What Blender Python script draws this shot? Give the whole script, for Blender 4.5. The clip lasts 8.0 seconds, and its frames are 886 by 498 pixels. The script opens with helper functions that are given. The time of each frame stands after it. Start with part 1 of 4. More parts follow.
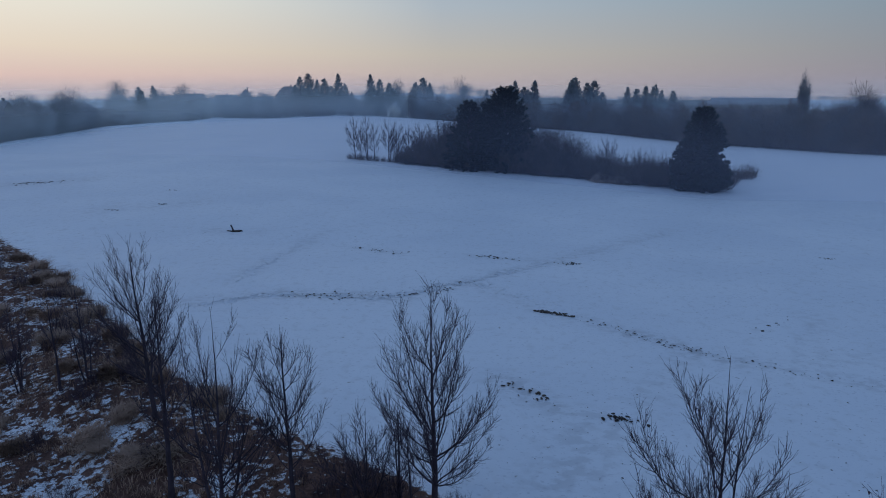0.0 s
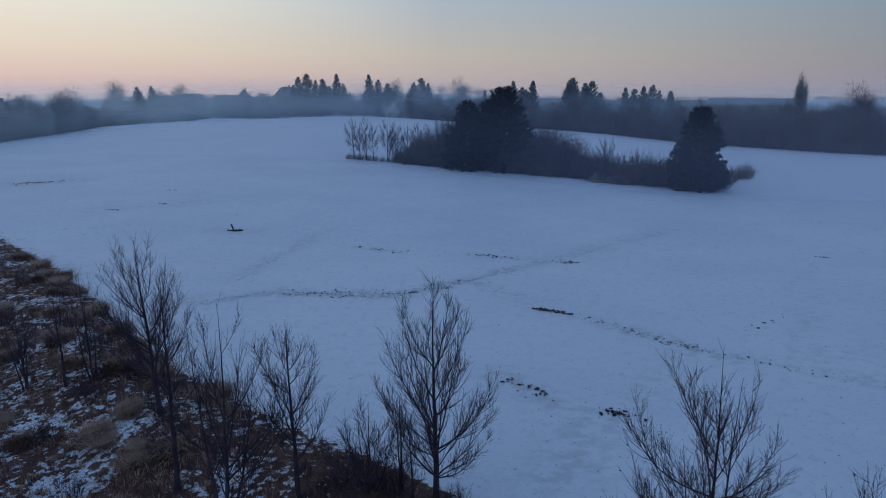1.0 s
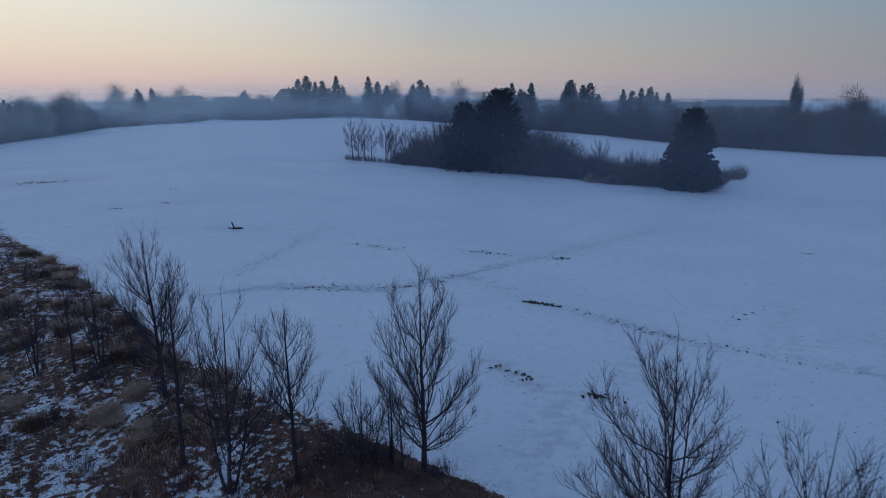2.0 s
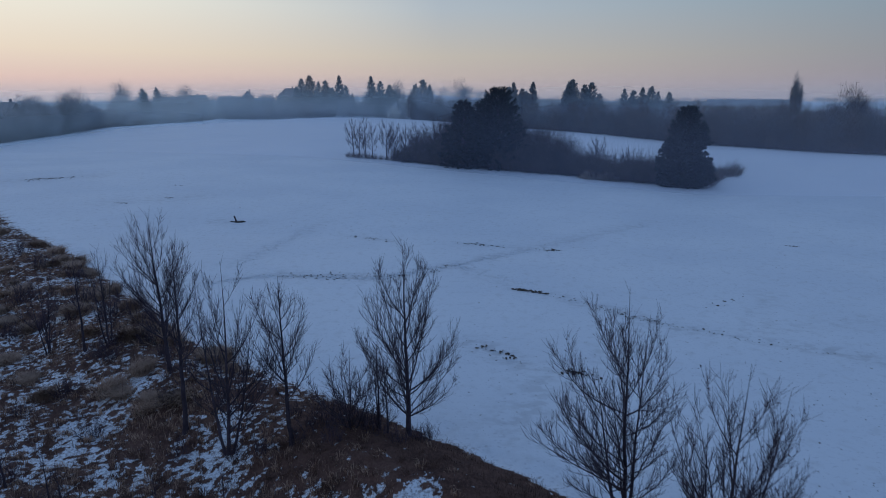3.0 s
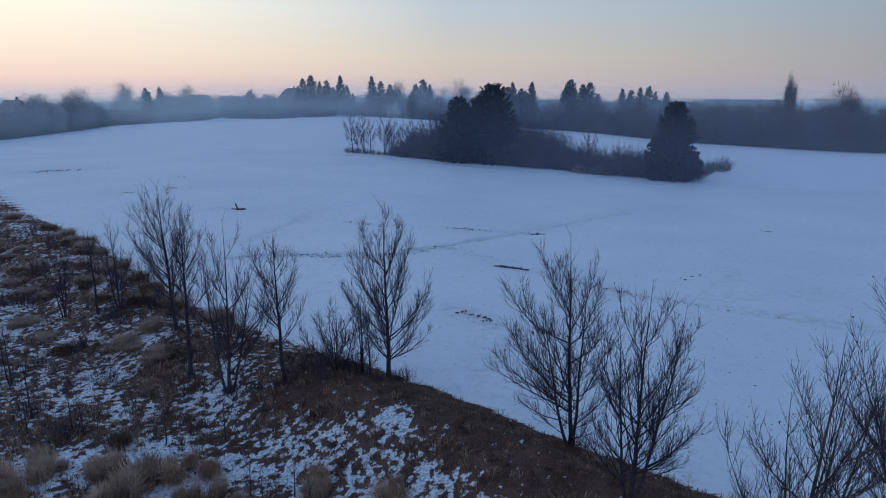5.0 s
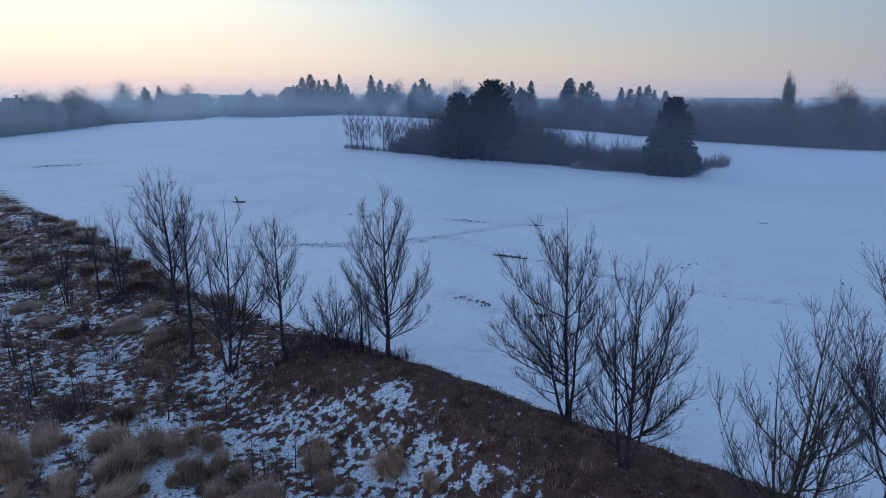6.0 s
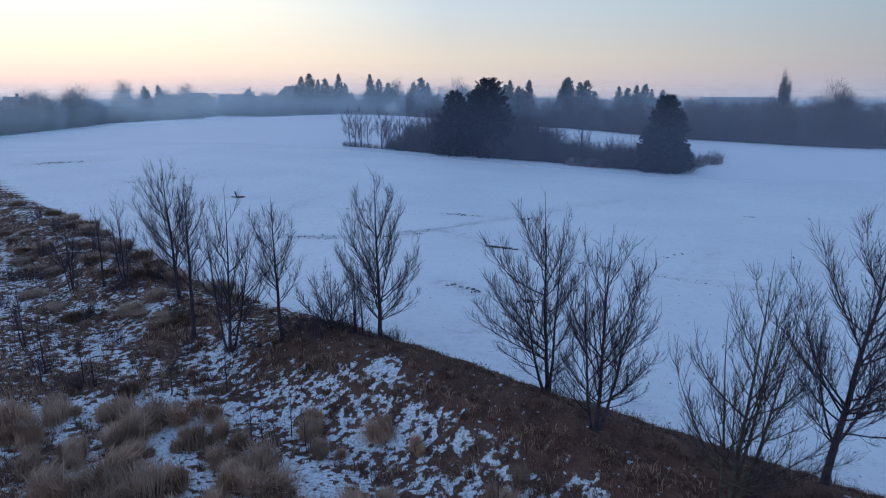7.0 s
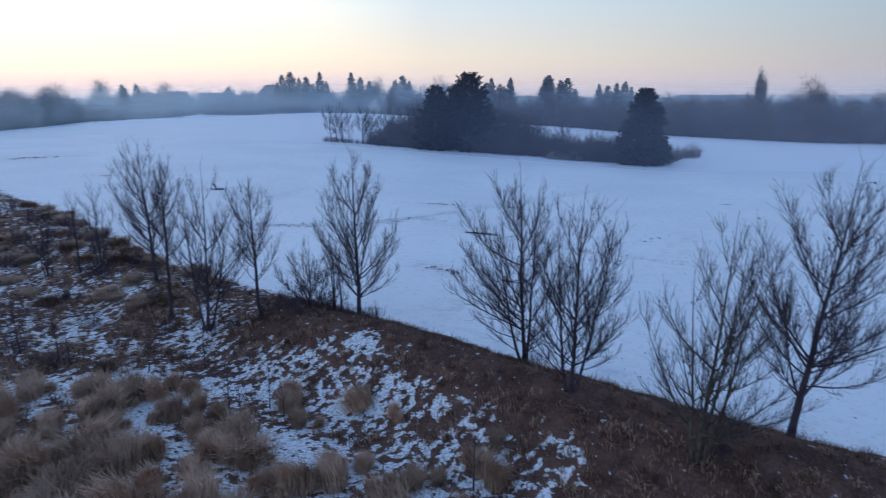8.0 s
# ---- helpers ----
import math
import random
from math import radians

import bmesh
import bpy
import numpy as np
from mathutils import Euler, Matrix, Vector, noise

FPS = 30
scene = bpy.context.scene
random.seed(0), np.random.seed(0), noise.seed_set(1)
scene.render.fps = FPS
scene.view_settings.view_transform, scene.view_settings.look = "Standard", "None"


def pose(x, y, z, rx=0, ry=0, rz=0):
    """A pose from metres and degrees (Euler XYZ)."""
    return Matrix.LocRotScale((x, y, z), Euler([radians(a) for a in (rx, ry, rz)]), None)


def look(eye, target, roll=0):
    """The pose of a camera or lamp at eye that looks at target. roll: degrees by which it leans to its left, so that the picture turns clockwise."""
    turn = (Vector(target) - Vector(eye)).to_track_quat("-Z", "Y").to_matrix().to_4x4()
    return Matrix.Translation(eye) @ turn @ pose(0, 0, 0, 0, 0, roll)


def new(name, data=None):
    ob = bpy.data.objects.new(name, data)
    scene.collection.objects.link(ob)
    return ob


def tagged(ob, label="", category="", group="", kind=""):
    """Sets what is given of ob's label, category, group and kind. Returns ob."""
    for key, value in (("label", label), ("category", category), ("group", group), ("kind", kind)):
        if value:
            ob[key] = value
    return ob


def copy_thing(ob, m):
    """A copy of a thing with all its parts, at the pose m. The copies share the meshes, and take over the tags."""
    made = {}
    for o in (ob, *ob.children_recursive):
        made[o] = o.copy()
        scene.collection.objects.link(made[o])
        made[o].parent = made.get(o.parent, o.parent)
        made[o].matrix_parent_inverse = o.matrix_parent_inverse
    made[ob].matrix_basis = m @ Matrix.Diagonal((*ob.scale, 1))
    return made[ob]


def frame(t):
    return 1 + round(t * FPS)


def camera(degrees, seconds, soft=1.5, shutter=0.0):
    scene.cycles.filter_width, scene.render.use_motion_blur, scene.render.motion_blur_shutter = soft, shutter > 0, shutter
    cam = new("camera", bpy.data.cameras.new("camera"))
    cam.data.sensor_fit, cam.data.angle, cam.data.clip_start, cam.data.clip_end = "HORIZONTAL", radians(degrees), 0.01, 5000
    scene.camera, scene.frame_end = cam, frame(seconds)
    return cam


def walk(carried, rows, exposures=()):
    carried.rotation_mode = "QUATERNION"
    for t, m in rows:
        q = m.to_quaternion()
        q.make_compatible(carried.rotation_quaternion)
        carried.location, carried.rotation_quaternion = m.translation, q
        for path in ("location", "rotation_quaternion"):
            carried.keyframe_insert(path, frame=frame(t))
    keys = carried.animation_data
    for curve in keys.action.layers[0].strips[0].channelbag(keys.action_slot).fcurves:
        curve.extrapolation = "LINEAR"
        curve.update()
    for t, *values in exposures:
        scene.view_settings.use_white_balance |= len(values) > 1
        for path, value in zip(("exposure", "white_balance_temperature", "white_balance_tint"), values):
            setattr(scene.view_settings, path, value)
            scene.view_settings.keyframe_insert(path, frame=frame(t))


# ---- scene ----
# The camera drifts back and down, then begins to turn right.
cam = camera(72.7, 8.0, soft=1.0, shutter=0.5)
PATH = [
    (0, (-0.024, 0.062, 14.501), (-0.021, 2.004, 14.02), 0.1),
    (0.5, (-0.184, 0.019, 14.502), (-0.177, 1.961, 14.021), 0.1),
    (1, (-0.13, -0.413, 14.49), (-0.121, 1.528, 14.01), 0.1),
    (1.2, (-0.075, -0.637, 14.434), (-0.063, 1.305, 13.956), 0.1),
    (2.3, (0.611, -2.679, 14.379), (0.617, -0.736, 13.905), 0.1),
    (2.5, (0.817, -3.034, 14.372), (0.819, -1.091, 13.897), 0.1),
    (3, (1.192, -4.145, 14.05), (1.19, -2.202, 13.576), 0.1),
    (3.5, (1.648, -5.295, 13.837), (1.642, -3.351, 13.365), 0.1),
    (4, (2.016, -6.338, 13.682), (2.009, -4.394, 13.211), 0.1),
    (4.5, (2.295, -7.209, 13.428), (2.288, -5.265, 12.957), 0.2),
    (4.7, (2.349, -7.454, 13.308), (2.342, -5.510, 12.838), 0.2),
    (5.8, (2.399, -8.031, 12.263), (2.393, -6.087, 11.794), 0.2),
    (6, (2.417, -8.227, 12.219), (2.412, -6.283, 11.75), 0.2),
    (6.5, (2.653, -9.012, 12.199), (2.648, -7.068, 11.73), 0.2),
    (7, (2.937, -9.861, 11.88), (2.934, -7.917, 11.41), 0.2),
    (7.5, (3.094, -10.293, 11.285), (3.093, -8.349, 10.816), 0.2),
    (7.8, (3.165, -10.330, 10.98), (3.166, -8.386, 10.511), 0.2),
    (7.9, (3.182, -10.340, 10.89), (3.203, -8.396, 10.421), 0.15),
    (8, (3.198, -10.344, 10.8), (3.25, -8.401, 10.33), 0.1),
]
EXPOSURES = [(0, -0.11, 6410, 11), (3.0, -0.06, 6450, 11), (4.5, 0.12, 6520, 11), (6, 0.43, 6560, 11), (7, 0.52, 6620, 11), (8, 0.72, 6690, 11)]
walk(cam, [(t, look(eye, target, roll)) for t, eye, target, roll in PATH], EXPOSURES)

# ---- light: the sky after sunset, its glow to the north-west ----
world = bpy.data.worlds.new("dusk_sky")
scene.world = world
world.use_nodes = True
wn, wl = world.node_tree.nodes, world.node_tree.links
wn.clear()
SKY = [  # height above the horizon, then the colours towards the glow, ahead, to the right and behind
    (0.000, (0.620, 0.498, 0.470), (0.475, 0.408, 0.408), (0.314, 0.293, 0.339), (0.250, 0.280, 0.370)),
    (0.030, (0.76, 0.565, 0.51), (0.522, 0.442, 0.427), (0.314, 0.294, 0.337), (0.250, 0.280, 0.380)),
    (0.070, (0.846, 0.724, 0.583), (0.537, 0.499, 0.442), (0.291, 0.309, 0.340), (0.220, 0.270, 0.400)),
    (0.140, (0.902, 0.874, 0.752), (0.437, 0.503, 0.556), (0.244, 0.328, 0.397), (0.180, 0.260, 0.420)),
    (0.350, (0.343, 0.445, 0.602), (0.245, 0.36, 0.548), (0.18, 0.289, 0.483), (0.147, 0.251, 0.452)),
    (1.000, (0.137, 0.24, 0.46), (0.137, 0.24, 0.46), (0.137, 0.24, 0.46), (0.137, 0.24, 0.46)),
]
place = wn.new("ShaderNodeTexCoord")
axes = wn.new("ShaderNodeSeparateXYZ")
wl.new(place.outputs["Generated"], axes.inputs[0])
bands = []
for k in range(1, 5):
    band = wn.new("ShaderNodeValToRGB")
    while len(band.color_ramp.elements) < len(SKY):
        band.color_ramp.elements.new(0.5)
    for element, row in zip(band.color_ramp.elements, SKY):
        element.position, element.color = row[0], (*row[k], 1)
    wl.new(axes.outputs["Z"], band.inputs["Fac"])
    bands.append(band)
toward = wn.new("ShaderNodeVectorMath")
toward.operation = "DOT_PRODUCT"
toward.inputs[1].default_value = (math.sin(radians(-50)), math.cos(radians(-50)), 0)
wl.new(place.outputs["Generated"], toward.inputs[0])
last = bands[3].outputs[0]
for band, low, high in ((bands[2], -1.0, 0.07), (bands[1], 0.07, 0.64), (bands[0], 0.64, 0.97)):
    share, blend = wn.new("ShaderNodeMapRange"), wn.new("ShaderNodeMix")
    share.inputs["From Min"].default_value, share.inputs["From Max"].default_value = low, high
    blend.data_type = "RGBA"
    wl.new(toward.outputs["Value"], share.inputs["Value"])
    wl.new(share.outputs["Result"], blend.inputs["Factor"])
    wl.new(last, blend.inputs[6])
    wl.new(band.outputs[0], blend.inputs[7])
    last = blend.outputs[2]
back = wn.new("ShaderNodeBackground")
back.inputs["Strength"].default_value = 1.0
wout = wn.new("ShaderNodeOutputWorld")
wl.new(last, back.inputs["Color"])
wl.new(back.outputs[0], wout.inputs["Surface"])


# ---- materials ----
def material(name, base, rough=0.85, vary=0.25, scale=3.0, fine=30.0, bump=0.3, second=None, metal=0.0):
    """A worn, mottled surface: two scales of noise in colour and relief, and a shift from piece to piece."""
    m = bpy.data.materials.new(name)
    m.use_nodes = True
    n, l = m.node_tree.nodes, m.node_tree.links
    p = n["Principled BSDF"]
    p.inputs["Roughness"].default_value, p.inputs["Metallic"].default_value = rough, metal
    p.inputs["Specular IOR Level"].default_value = 0.25
    co = n.new("ShaderNodeTexCoord")
    big, small = n.new("ShaderNodeTexNoise"), n.new("ShaderNodeTexNoise")
    big.inputs["Scale"].default_value, big.inputs["Detail"].default_value = scale, 5
    small.inputs["Scale"].default_value, small.inputs["Detail"].default_value = fine, 4
    for t in (big, small):
        l.new(co.outputs["Object"], t.inputs["Vector"])
    ramp = n.new("ShaderNodeValToRGB")
    other = second or tuple(c * (1 - vary) for c in base)
    ramp.color_ramp.elements[0].position, ramp.color_ramp.elements[1].position = 0.35, 0.65
    ramp.color_ramp.elements[0].color = (*other, 1)
    ramp.color_ramp.elements[1].color = (*base, 1)
    l.new(big.outputs["Fac"], ramp.inputs["Fac"])
    info = n.new("ShaderNodeObjectInfo")
    total = n.new("ShaderNodeMath")
    total.operation = "ADD"
    l.new(info.outputs["Random"], total.inputs[0])
    l.new(small.outputs["Fac"], total.inputs[1])
    value = n.new("ShaderNodeMapRange")
    value.inputs["From Min"].default_value, value.inputs["From Max"].default_value = 0.3, 1.7
    value.inputs["To Min"].default_value, value.inputs["To Max"].default_value = 1 - vary, 1 + vary
    l.new(total.outputs[0], value.inputs["Value"])
    hsv = n.new("ShaderNodeHueSaturation")
    l.new(ramp.outputs["Color"], hsv.inputs["Color"])
    l.new(value.outputs["Result"], hsv.inputs["Value"])
    l.new(hsv.outputs["Color"], p.inputs["Base Color"])
    if bump:
        b = n.new("ShaderNodeBump")
        b.inputs["Strength"].default_value, b.inputs["Distance"].default_value = bump, 0.02
        l.new(small.outputs["Fac"], b.inputs["Height"])
        l.new(b.outputs["Normal"], p.inputs["Normal"])
    return m


def ground_material():
    """Snow with thin bare spots; dead brown grass where the attribute brown says so."""
    m = bpy.data.materials.new("snowy_ground")
    m.use_nodes = True
    n, l = m.node_tree.nodes, m.node_tree.links
    p = n["Principled BSDF"]
    co = n.new("ShaderNodeTexCoord")

    def tex(scale, detail, stretch=None):
        t = n.new("ShaderNodeTexNoise")
        t.inputs["Scale"].default_value, t.inputs["Detail"].default_value = scale, detail
        if stretch:
            mp = n.new("ShaderNodeMapping")
            mp.inputs["Scale"].default_value = stretch
            mp.inputs["Rotation"].default_value = (0, 0, radians(20))
            l.new(co.outputs["Object"], mp.inputs["Vector"])
            l.new(mp.outputs["Vector"], t.inputs["Vector"])
        else:
            l.new(co.outputs["Object"], t.inputs["Vector"])
        return t

    def span(src, a, b, lo=0.0, hi=1.0):
        r = n.new("ShaderNodeMapRange")
        r.interpolation_type = "SMOOTHSTEP"
        for key, v in (("From Min", a), ("From Max", b), ("To Min", lo), ("To Max", hi)):
            r.inputs[key].default_value = v
        l.new(src, r.inputs["Value"])
        return r.outputs["Result"]

    def mix(fac, a, b):
        x = n.new("ShaderNodeMix")
        x.data_type = "RGBA"
        for sock, v in ((x.inputs["Factor"], fac), (x.inputs[6], a), (x.inputs[7], b)):
            if isinstance(v, (tuple, float)):
                sock.default_value = v
            else:
                l.new(v, sock)
        return x.outputs[2]

    drift, grain, speck, crumb = tex(0.06, 5, (1, 1.3, 1)), tex(1.4, 6), tex(2.3, 3), tex(9.0, 5)
    snow = mix(span(drift.outputs["Fac"], 0.35, 0.65), (0.75, 0.785, 0.835, 1), (0.81, 0.838, 0.875, 1))
    snow = mix(span(grain.outputs["Fac"], 0.25, 0.5, 0.36, 0.0), snow, (0.58, 0.59, 0.6, 1))
    # Trodden snow is greyer, with the footprint hollows' shade painted in.
    path = n.new("ShaderNodeAttribute")
    path.attribute_name = "worn"
    tread_shade = n.new("ShaderNodeMath")
    tread_shade.operation = "MULTIPLY"
    l.new(path.outputs["Fac"], tread_shade.inputs[0])
    l.new(span(tex(1.1, 4, (1, 1.6, 1)).outputs["Fac"], 0.44, 0.6, 0.1, 0.62), tread_shade.inputs[1])
    snow = mix(tread_shade.outputs[0], snow, (0.47, 0.48, 0.5, 1))
    # Grey spots put the shade of small dimples into the snow's colour.
    dimple_shade = span(tex(4.2, 3, (1, 1.5, 1)).outputs["Fac"], 0.58, 0.7, 0.0, 0.4)
    snow = mix(dimple_shade, snow, (0.44, 0.46, 0.51, 1))
    bare = span(speck.outputs["Fac"], 0.69, 0.76, 0.0, 0.55)
    snow = mix(bare, snow, (0.16, 0.13, 0.09, 1))
    soil = mix(span(grain.outputs["Fac"], 0.35, 0.65), (0.08, 0.044, 0.037, 1), (0.14, 0.077, 0.06, 1))
    soil = mix(span(crumb.outputs["Fac"], 0.4, 0.7, 0.0, 0.6), soil, (0.2, 0.115, 0.088, 1))
    at = n.new("ShaderNodeAttribute")
    at.attribute_name = "brown"
    add = n.new("ShaderNodeMath")
    add.operation = "MULTIPLY_ADD"
    l.new(crumb.outputs["Fac"], add.inputs[0])
    add.inputs[1].default_value = 0.5
    l.new(at.outputs["Fac"], add.inputs[2])
    lump = tex(3.0, 4, (1.0, 1.15, 1.0))
    more = n.new("ShaderNodeMath")
    more.operation = "MULTIPLY_ADD"
    l.new(lump.outputs["Fac"], more.inputs[0])
    more.inputs[1].default_value = 1.6
    l.new(add.outputs[0], more.inputs[2])
    present = span(at.outputs["Fac"], 0.02, 0.14)
    gate = n.new("ShaderNodeMath")
    gate.operation = "MULTIPLY"
    l.new(span(more.outputs[0], 1.41, 1.53), gate.inputs[0])
    l.new(present, gate.inputs[1])
    cover = gate.outputs[0]
    dust = n.new("ShaderNodeMath")
    dust.operation = "MULTIPLY"
    l.new(span(tex(8.0, 5, (1, 1.4, 1)).outputs["Fac"], 0.43, 0.66, 0.0, 0.62), dust.inputs[0])
    l.new(present, dust.inputs[1])
    snow = mix(dust.outputs[0], snow, soil)
    l.new(mix(cover, snow, soil), p.inputs["Base Color"])
    l.new(span(cover, 0.0, 1.0, 0.6, 0.95), p.inputs["Roughness"])
    l.new(span(cover, 0.0, 1.0, 0.5, 0.08), p.inputs["Specular IOR Level"])
    b = n.new("ShaderNodeBump")
    b.inputs["Strength"].default_value, b.inputs["Distance"].default_value = 0.5, 0.06
    l.new(grain.outputs["Fac"], b.inputs["Height"])
    b2 = n.new("ShaderNodeBump")
    b2.inputs["Strength"].default_value, b2.inputs["Distance"].default_value = 0.4, 0.03
    l.new(crumb.outputs["Fac"], b2.inputs["Height"])
    l.new(b.outputs["Normal"], b2.inputs["Normal"])
    l.new(b2.outputs["Normal"], p.inputs["Normal"])
    return m


def haze_material(name, thick, tint):
    """A sheet standing in for haze: mostly clear, the haze's colour in its tint, softly uneven."""
    m = bpy.data.materials.new(name)
    m.use_nodes = True
    n, l = m.node_tree.nodes, m.node_tree.links
    n.remove(n["Principled BSDF"])
    co, t, r = n.new("ShaderNodeTexCoord"), n.new("ShaderNodeTexNoise"), n.new("ShaderNodeMapRange")
    mp = n.new("ShaderNodeMapping")
    mp.inputs["Scale"].default_value = (1, 1, 3)
    t.inputs["Scale"].default_value, t.inputs["Detail"].default_value = 0.02, 3
    l.new(co.outputs["Object"], mp.inputs["Vector"])
    l.new(mp.outputs["Vector"], t.inputs["Vector"])
    for key, v in (("From Min", 0.3), ("From Max", 0.7), ("To Min", thick * 0.85), ("To Max", thick * 1.1)):
        r.inputs[key].default_value = v
    l.new(t.outputs["Fac"], r.inputs["Value"])
    at = n.new("ShaderNodeAttribute")
    at.attribute_name = "thin"
    mul = n.new("ShaderNodeMath")
    mul.operation = "MULTIPLY"
    l.new(r.outputs["Result"], mul.inputs[0])
    l.new(at.outputs["Fac"], mul.inputs[1])
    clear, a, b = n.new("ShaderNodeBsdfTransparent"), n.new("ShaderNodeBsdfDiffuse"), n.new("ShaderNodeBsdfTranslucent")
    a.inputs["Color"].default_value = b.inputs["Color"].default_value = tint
    # Normals forced up and down: the sheet takes the whole sky's light, whichever way it faces.
    up, down = n.new("ShaderNodeCombineXYZ"), n.new("ShaderNodeCombineXYZ")
    up.inputs["Z"].default_value, down.inputs["Z"].default_value = 1.0, -1.0
    l.new(up.outputs[0], a.inputs["Normal"])
    l.new(down.outputs[0], b.inputs["Normal"])
    half, full = n.new("ShaderNodeAddShader"), n.new("ShaderNodeMixShader")
    l.new(a.outputs[0], half.inputs[0])
    l.new(b.outputs[0], half.inputs[1])
    l.new(mul.outputs[0], full.inputs[0])
    l.new(clear.outputs[0], full.inputs[1])
    l.new(half.outputs[0], full.inputs[2])
    l.new(full.outputs[0], n["Material Output"].inputs["Surface"])
    return m


GROUND = ground_material()
BARK = material("dark_bark", (0.088, 0.069, 0.088), vary=0.35, scale=4, fine=40, second=(0.054, 0.042, 0.054))
BARK_PALE = material("greyish_bark", (0.15, 0.125, 0.10), vary=0.35, scale=4, fine=40, second=(0.07, 0.056, 0.045))
TWIG = material("reddish_twigs", (0.108, 0.078, 0.104), vary=0.3, scale=2, fine=12, bump=0, second=(0.07, 0.05, 0.067))
NEEDLE = material("dark_needles", (0.032, 0.041, 0.034), vary=0.35, scale=1.2, fine=9, bump=0, second=(0.02, 0.027, 0.024))
# Far needles and twigs: distance haze is painted in as a pale base.
HAZED_NEEDLE = material("haze_pale_needles", (0.34, 0.39, 0.4), vary=0.35, scale=0.6, fine=5, bump=0, second=(0.2, 0.235, 0.25))
HAZED_TWIG = material("haze_pale_twigs", (0.42, 0.425, 0.44), vary=0.35, scale=0.3, fine=3, bump=0, second=(0.26, 0.262, 0.275))
# Base raised above TWIG to paint in some of the haze.
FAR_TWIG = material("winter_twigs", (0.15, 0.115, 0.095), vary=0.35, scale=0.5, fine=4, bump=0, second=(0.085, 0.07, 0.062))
STRAW = material("dead_grass", (0.58, 0.385, 0.275), vary=0.5, scale=1.3, fine=14, bump=0, second=(0.38, 0.245, 0.175))
MATTED = material("matted_dead_grass", (0.46, 0.31, 0.228), vary=0.45, scale=1.1, fine=12, bump=0, second=(0.27, 0.18, 0.135))
BROWN_GRASS = material("brown_withered_grass", (0.24, 0.135, 0.1), vary=0.4, scale=0.8, fine=9, bump=0, second=(0.135, 0.076, 0.06))
EARTH = material("dark_wet_earth", (0.085, 0.068, 0.058), vary=0.4, scale=3, fine=25, second=(0.04, 0.034, 0.031))
REED = material("dry_reeds", (0.4, 0.34, 0.29), vary=0.3, scale=1.5, fine=10, bump=0)
LITTER = material("leaf_litter", (0.10, 0.07, 0.05), vary=0.35, scale=0.3, fine=3, second=(0.05, 0.037, 0.03))
PLASTER = material("pale_plaster", (0.62, 0.60, 0.55), vary=0.15, scale=0.4, fine=6, bump=0.1)
PLASTER_WARM = material("ochre_plaster", (0.45, 0.36, 0.26), vary=0.15, scale=0.4, fine=6, bump=0.1)
# Both roof colours are lightened to paint distance haze into them.
TILE = material("haze_pale_red_tiles", (0.34, 0.29, 0.285), vary=0.3, scale=0.6, fine=8)
SLATE = material("haze_pale_grey_roofing", (0.33, 0.34, 0.36), vary=0.25, scale=0.6, fine=8)
SNOW_CAP = material("roof_snow", (0.78, 0.8, 0.83), vary=0.08, scale=1.5, fine=12)
GLASS = material("dark_window_glass", (0.02, 0.022, 0.026), rough=0.1, vary=0.1, bump=0)
# Tints carry the bluish colour of air haze, paler for the village.
HAZE = haze_material("thin_haze_tint", 0.18, (0.5, 0.55, 0.74, 1))
HAZE_FAINT = haze_material("faint_haze_tint", 0.2, (0.40, 0.46, 0.52, 1))
HAZE_DEEP = haze_material("village_haze_tint", 0.22, (0.8, 0.92, 0.95, 1))


# ---- small builders ----
def smooth(a, b, v):
    f = np.clip((v - a) / (b - a), 0, 1)
    return f * f * (3 - 2 * f)


def mesh_of(name, verts, faces, mat, shade=False):
    me = bpy.data.meshes.new(name)
    me.from_pydata([tuple(v) for v in verts] if not isinstance(verts, np.ndarray) else verts.tolist(), [], faces)
    me.materials.append(mat)
    if shade:
        me.polygons.foreach_set("use_smooth", [True] * len(me.polygons))
    me.update()
    return me


def child(name, me, parent, label=""):
    ob = new(name, me)
    ob.parent = parent
    return tagged(ob, label)


def part(name, bm, mat, parent, label=""):
    me = bpy.data.meshes.new(name)
    bm.to_mesh(me)
    bm.free()
    me.materials.append(mat)
    return child(name, me, parent, label)


def tube_mesh(name, paths, mat, sides=5):
    """Tapered tubes along polylines: each path is (points, radii)."""
    verts, faces, base = [], [], 0
    ang = np.arange(sides) * 2 * math.pi / sides
    ca, sa = np.cos(ang), np.sin(ang)
    for pts, rad in paths:
        pts, rad = np.asarray(pts, float), np.asarray(rad, float)
        k = len(pts)
        d = np.gradient(pts, axis=0)
        d /= np.linalg.norm(d, axis=1)[:, None] + 1e-9
        ref = np.where(np.abs(d[:, 2:3]) < 0.9, np.array([[0, 0, 1.0]]), np.array([[1.0, 0, 0]]))
        u = np.cross(d, ref)
        u /= np.linalg.norm(u, axis=1)[:, None] + 1e-9
        w = np.cross(d, u)
        ring = pts[:, None, :] + rad[:, None, None] * (u[:, None, :] * ca[None, :, None] + w[:, None, :] * sa[None, :, None])
        verts.append(ring.reshape(-1, 3))
        for i in range(k - 1):
            a = base + i * sides
            for j in range(sides):
                j2 = (j + 1) % sides
                faces.append((a + j, a + j2, a + sides + j2, a + sides + j))
        base += k * sides
    return mesh_of(name, np.concatenate(verts), faces, mat, True)


def unit(v):
    return v / (np.linalg.norm(v) + 1e-9)


